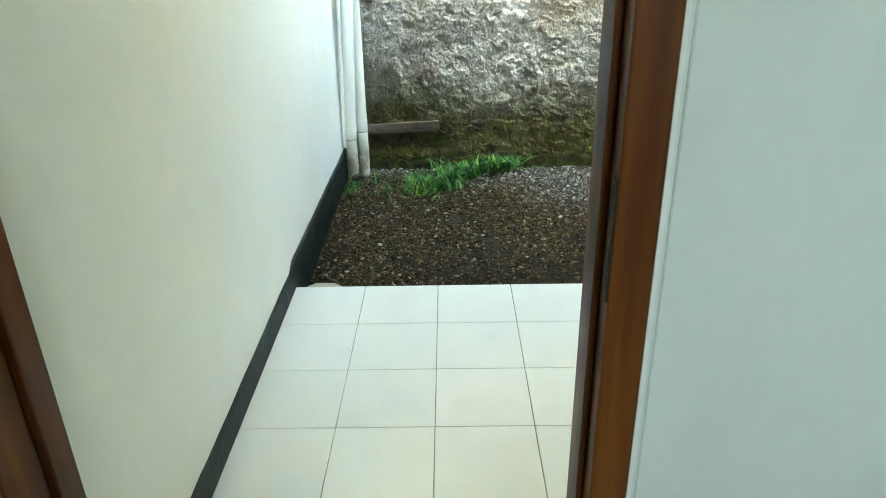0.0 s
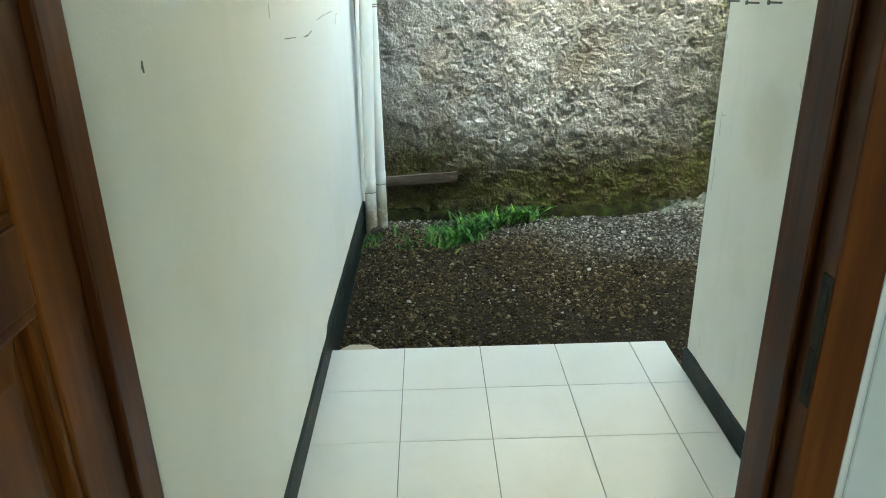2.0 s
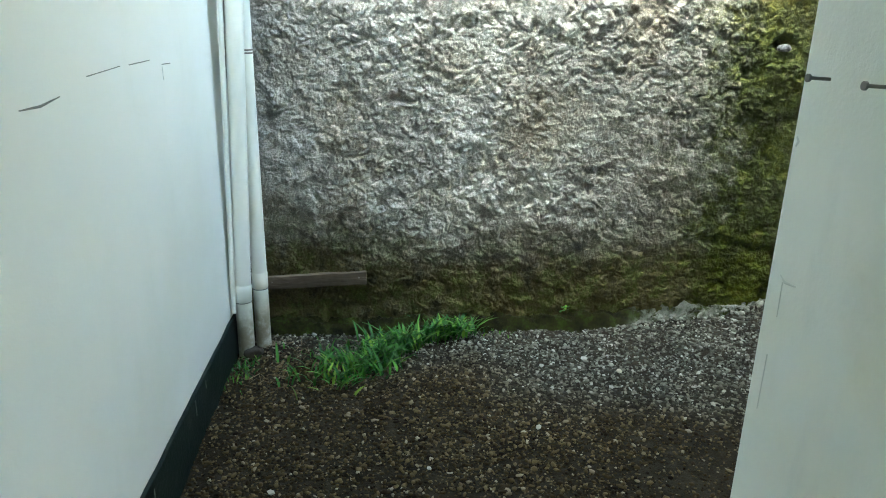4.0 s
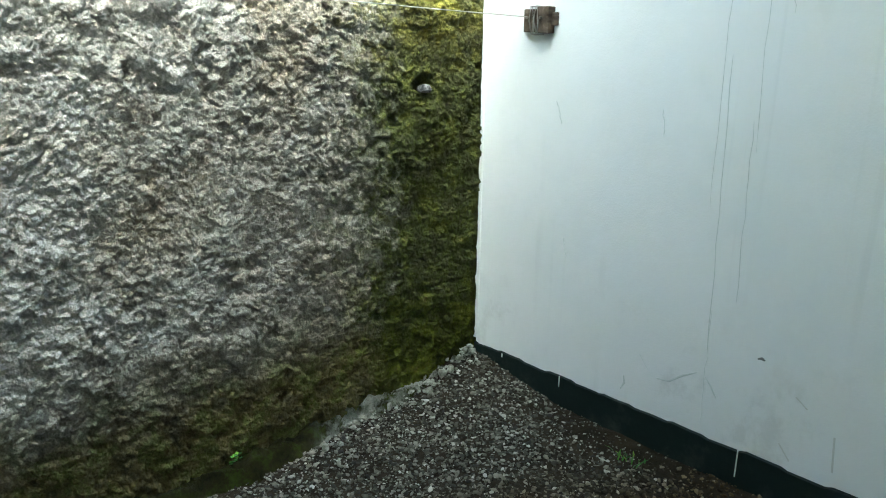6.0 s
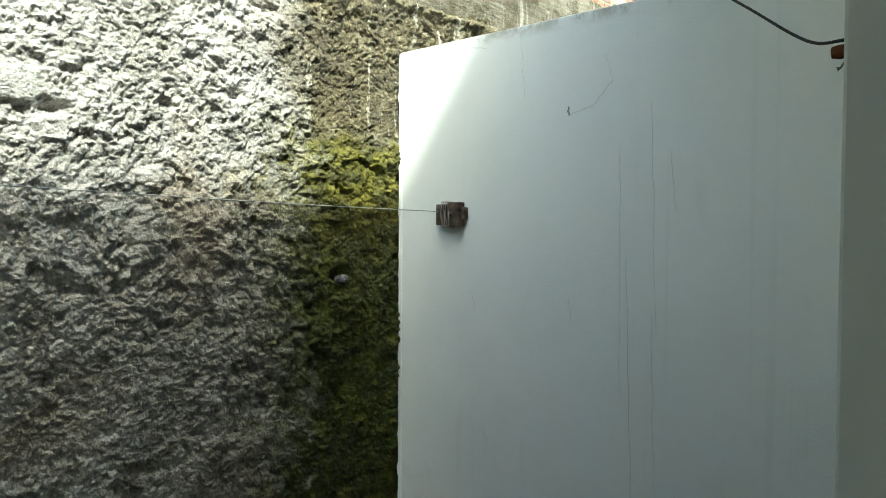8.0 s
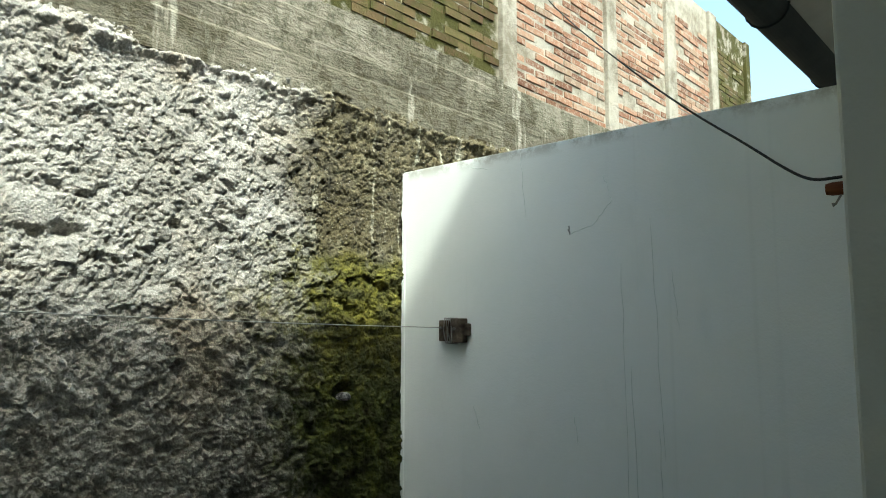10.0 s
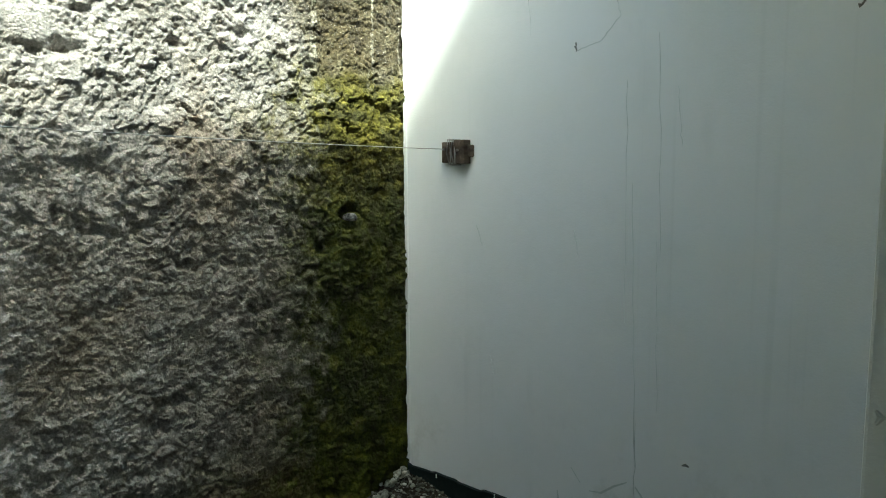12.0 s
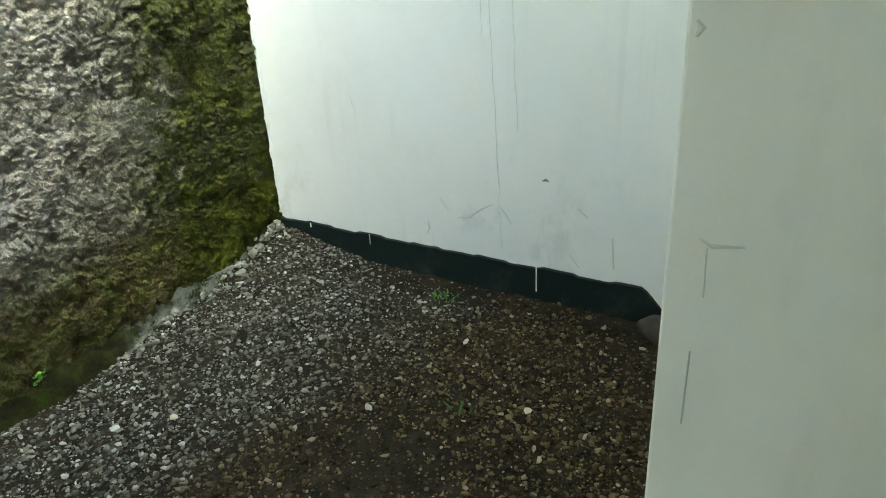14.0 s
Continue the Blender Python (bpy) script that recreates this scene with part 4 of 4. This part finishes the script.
# loose stones
for i, (x, y, r, m, label) in enumerate((
        (1.573, 1.488, 0.021, STONE, "flat white stone lying on the gravel"), (1.695, 1.355, 0.022, CEMENT, "tan stone lying on the gravel"),
        (2.006, 0.811, 0.017, STONE, "small pale stone lying on the gravel"), (1.532, 1.311, 0.014, STONE, "small white stone lying on the gravel"),
        (2.336, 1.538, 0.015, STONE, "small pale stone lying on the gravel"), (2.10, 1.755, 0.014, STONE, "small pale stone lying on the gravel"),
        (2.225, 1.229, 0.014, STONE, "small pale stone lying on the gravel"), (0.82, 0.72, 0.014, STONE, "small pale stone lying on the gravel"),
        (0.30, 0.62, 0.018, STONE, "pale stone lying near the side wall"), (1.02, 0.46, 0.012, CEMENT, "small tan stone lying on the soil"),
        (0.17, 0.33, 0.012, STONE, "small white stone lying on the soil"), (1.25, 0.95, 0.016, STONE, "small pale stone lying on the gravel"),
        (2.45, 0.7, 0.018, CEMENT, "tan stone lying on dark gravel"), (2.2, 0.35, 0.02, CEMENT, "tan stone lying on dark gravel"))):
    r *= 0.8
    tagged(part("stone", pebble((x, y, float(ground_level(x, y)) + r * 0.3 + 0.007), r, i + 3, 0.45, 1), m), label, "stone", "loose pale stones")
tagged(part("stone", pebble((2.755, 0.10, -0.045), 0.066, 41, 0.72, 3), DARK_STONE, smooth=True), "large dark brown stone against the end wall", "stone")
tagged(part("stone", pebble((0.085, 1.595, -0.088), 0.045, 43, 0.6, 3), DARK_STONE, smooth=True), "dark stone at the foot of the downpipes", "stone")
tagged(part("stone", pebble((2.5, 1.88, 1.252), 0.034, 47, 0.55, 2), GREY_STONE), "grey stone lodged in a hollow of the mossy wall", "stone")
slab = bmesh.new()
pts = [(0.012, 0.004), (0.205, 0.004), (0.195, 0.10), (0.15, 0.15), (0.06, 0.155), (0.012, 0.09)]
lo = [slab.verts.new((x, y, -0.13)) for x, y in pts]
hi = [slab.verts.new((x * 0.97 + 0.003, y * 0.95 + 0.004, -0.045 - 0.12 * y)) for x, y in pts]
slab.faces.new(hi)
for j in range(len(pts)):
    slab.faces.new((lo[j], lo[(j + 1) % len(pts)], hi[(j + 1) % len(pts)], hi[j]))
bmesh.ops.bevel(slab, geom=list(slab.edges), offset=0.006, segments=2, affect="EDGES")
tagged(part("cement_lump", slab, CEMENT), "beige lump of spilt cement against the porch edge", "cement lump")


# grass
def blades(name, spots, label, material, tall, seed, wide=0.007):
    rng = random.Random(seed)
    pts, faces = [], []
    for cx, cy, sx, sy, n in spots:
        for _ in range(n):
            x, y = rng.gauss(cx, sx), min(rng.gauss(cy, sy), 1.86)
            x = max(x, 0.02)
            z = float(ground_level(x, y)) - 0.004
            h = tall * rng.uniform(0.35, 1.0)
            a = rng.uniform(0, 2 * math.pi)
            out = Vector((math.cos(a), math.sin(a), 0)) * h * rng.uniform(0.2, 1.0)
            side = Vector((-math.sin(a), math.cos(a), 0)) * wide * rng.uniform(0.5, 1.2) * 0.5
            base = len(pts)
            for s, w in ((0, 0.6), (0.35, 1.0), (0.7, 0.75), (1.0, 0.05)):
                p = Vector((x, y, z)) + out * s ** 1.5 + Vector((0, 0, h * (s - 0.35 * s * s)))
                lift = Vector((0, 0, 0.0015))
                pts += [p - side * w, p - lift, p + side * w]
            for r in range(3):
                for c in range(2):
                    q = base + r * 3 + c
                    faces.append((q, q + 1, q + 4, q + 3))
    ob = from_arrays(name, np.array([tuple(p) for p in pts]), np.array(faces), material, True)
    return tagged(ob, label, kind="stuff", category="grass")


blades("grass", [(0.60, 1.47, 0.06, 0.05, 130), (0.67, 1.57, 0.05, 0.05, 170), (0.79, 1.68, 0.05, 0.04, 130), (0.90, 1.75, 0.04, 0.03, 90), (1.00, 1.79, 0.05, 0.03, 120), (1.09, 1.82, 0.03, 0.02, 36), (0.52, 1.37, 0.06, 0.05, 80), (0.44, 1.50, 0.06, 0.05, 36), (0.62, 1.70, 0.07, 0.05, 36), (0.36, 1.40, 0.08, 0.06, 24)],
       "green grass growing beside the roughcast wall", GRASS, 0.145, 5, 0.015)
blades("weeds", [(0.06, 1.48, 0.03, 0.08, 90), (0.3, 1.58, 0.08, 0.08, 26), (1.2, 1.78, 0.05, 0.03, 24), (2.68, 0.93, 0.02, 0.03, 22), (2.1, 0.55, 0.03, 0.03, 4)], "sparse low weeds in the gravel", GRASS, 0.055, 6, 0.008)
rng = random.Random(9)
pts, faces = [], []
for i in range(14):
    a = rng.uniform(0, 6.28)
    c = Vector((1.553 + rng.gauss(0, 0.012), 1.80 + rng.gauss(0, 0.008), -0.01 + rng.uniform(0, 0.028)))
    u = Vector((math.cos(a), math.sin(a), 0.3)) * 0.016
    w = Vector((-math.sin(a), math.cos(a), 0)) * 0.007
    base = len(pts)
    pts += [c, c + u * 0.5 + w, c + u, c + u * 0.5 - w]
    faces.append((base, base + 1, base + 2, base + 3))
tagged(from_arrays("seedling", np.array([tuple(p) for p in pts]), np.array(faces), GRASS), "small green seedling on the mossy footing", "plant")

# dry stalks among the gravel
rng = random.Random(12)
bm = bmesh.new()
for i in range(150):
    x, y = rng.uniform(0.1, 0.75), rng.uniform(1.25, 1.75)
    a, l = rng.uniform(0, 6.28), rng.uniform(0.02, 0.06)
    z = float(ground_level(x, y)) + 0.012
    d = Vector((math.cos(a), math.sin(a), rng.uniform(-0.1, 0.25))) * l
    tube([(x, y, z), Vector((x, y, z)) + d], rng.uniform(0.0008, 0.002), 4, bm)
straw = part("straw", bm, STRAW)
tagged(straw, "dry stalks scattered among the gravel", "straw", kind="stuff")

# gravel
rs = np.random.RandomState(7)
ico = bmesh.new()
bmesh.ops.create_icosphere(ico, subdivisions=1, radius=1)
ico_v = np.array([tuple(v.co) for v in ico.verts])
ico_f = np.array([[v.index for v in f.verts] for f in ico.faces])
ico.free()


def gravel(name, count, low, high, label, thin_out):
    x, y = rs.uniform(0.005, 2.815, count), rs.uniform(-0.2, 1.83, count)
    keep = (x < 2.81) & ((y > 0.012) | (x > 1.36))
    m = layered(x * 1.9, y * 1.9, 201, 3)
    bare = np.exp(-(((x - 1.72) / 0.34) ** 2 + ((y - 0.62) / 0.25) ** 2)) + 0.45 * np.exp(-(((x - 0.9) / 0.6) ** 2 + ((y - 0.3) / 0.25) ** 2)) + 0.8 * np.exp(-((x - 2.82) / 0.17) ** 2) * np.clip((1.55 - y) / 0.4, 0, 1)
    keep &= rs.rand(count) > thin_out * np.clip(0.15 + 0.5 * m + 1.3 * bare, 0, 1.1)
    x, y = x[keep], y[keep]
    n = len(x)
    r = low + (high - low) * rs.rand(n) ** 2.2
    shape = ico_v[None] * (1 + 0.28 * rs.randn(n, len(ico_v), 1).clip(-1.3, 1.3))
    shape = shape * np.stack((rs.uniform(0.8, 1.45, n), rs.uniform(0.55, 1.0, n), rs.uniform(0.35, 0.75, n)), -1)[:, None]
    a, b = rs.uniform(0, 6.28, n), rs.uniform(-0.5, 0.5, n)
    ca, sa, cb, sb = np.cos(a), np.sin(a), np.cos(b), np.sin(b)
    zero, one = np.zeros(n), np.ones(n)
    turn = np.stack((np.stack((ca, -sa * cb, sa * sb), -1), np.stack((sa, ca * cb, -ca * sb), -1), np.stack((zero, sb, cb), -1)), 1)
    p = np.einsum("nij,nvj->nvi", turn, shape) * r[:, None, None]
    p[..., 0] += x[:, None]
    p[..., 1] += y[:, None]
    p[..., 2] += (ground_level(x, y) + 0.008 * layered(x * 3, y * 3, 11) + r * 0.3 + 0.004 * rs.rand(n))[:, None]
    f = ico_f[None] + (np.arange(n) * len(ico_v))[:, None, None]
    return tagged(from_arrays(name, p.reshape(-1, 3), f.reshape(-1, 3), GRAVEL), label, "gravel", kind="stuff")


gravel("gravel", 34000, 0.0038, 0.011, "crushed grey and brown gravel over the soil", 0.85)
gravel("grit", 26000, 0.0025, 0.006, "fine grit between the gravel stones", 0.5)

# ---- floor tiles and bricks ----
tile_mesh = mesh_of("tile", block((-0.1488, -0.1488, -0.008), (0.1488, 0.1488, 0.0), 0.0012), TILE)
cut_mesh = mesh_of("tile", block((-0.0712, -0.1488, -0.008), (0.0712, 0.1488, 0.0), 0.0012), TILE)
floor_ob = bpy.data.objects["floor"]
for r in range(6):
    for c in range(5):
        y = -0.157 - 0.3 * r
        x = 0.15 + 0.3 * c if c < 4 else 1.273
        tile = new("tile", tile_mesh if c < 4 else cut_mesh)
        tile.location = (x, y, 0.0)
        tile.rotation_euler = (0.0, 0.0, radians(random.uniform(-0.12, 0.12)))
        tile.parent = floor_ob

brick_mesh = mesh_of("brick", block((-0.098, -0.02, -0.0195), (0.098, 0.02, 0.0195), 0.005), BRICK)
far = bmesh.new()
far_moss = bmesh.new()
rng = random.Random(17)
for x0, x1, kind_of in ((2.35, 3.64, "moss"), (3.80, 4.85, "near"), (5.01, 5.84, "near"), (6.03, 6.77, "far"), (6.96, 7.71, "far_moss")):
    rows = 25 if kind_of != "moss" else 14
    for r in range(rows):
        z = 2.897 + 0.0505 * r
        x = x0 + (0.10 if r % 2 else 0.0) - 0.1
        while x < x1:
            a, b = max(x + 0.006, x0), min(x + 0.203, x1)
            x += 0.209
            if b - a < 0.05:
                continue
            y, dz = 1.962 + rng.uniform(-0.007, 0.007), rng.uniform(-0.0035, 0.0035)
            if kind_of != "near":
                block((a, y - 0.02, z - 0.0195 + dz), (b, y + 0.02, z + 0.0195 + dz), 0.0, far if kind_of == "far" else far_moss)
            else:
                brick = new("brick", brick_mesh)
                brick.location = ((a + b) / 2, y, z + dz)
                brick.scale.x = (b - a) / 0.196
                brick.rotation_euler = (0, radians(rng.uniform(-1.8, 1.8)), 0)
                brick.parent = upper
tagged(part("brickwork", far, FAR_BRICK, upper), kind="stuff")
tagged(part("brickwork", far_moss, MOSS_BRICK, upper), kind="stuff")
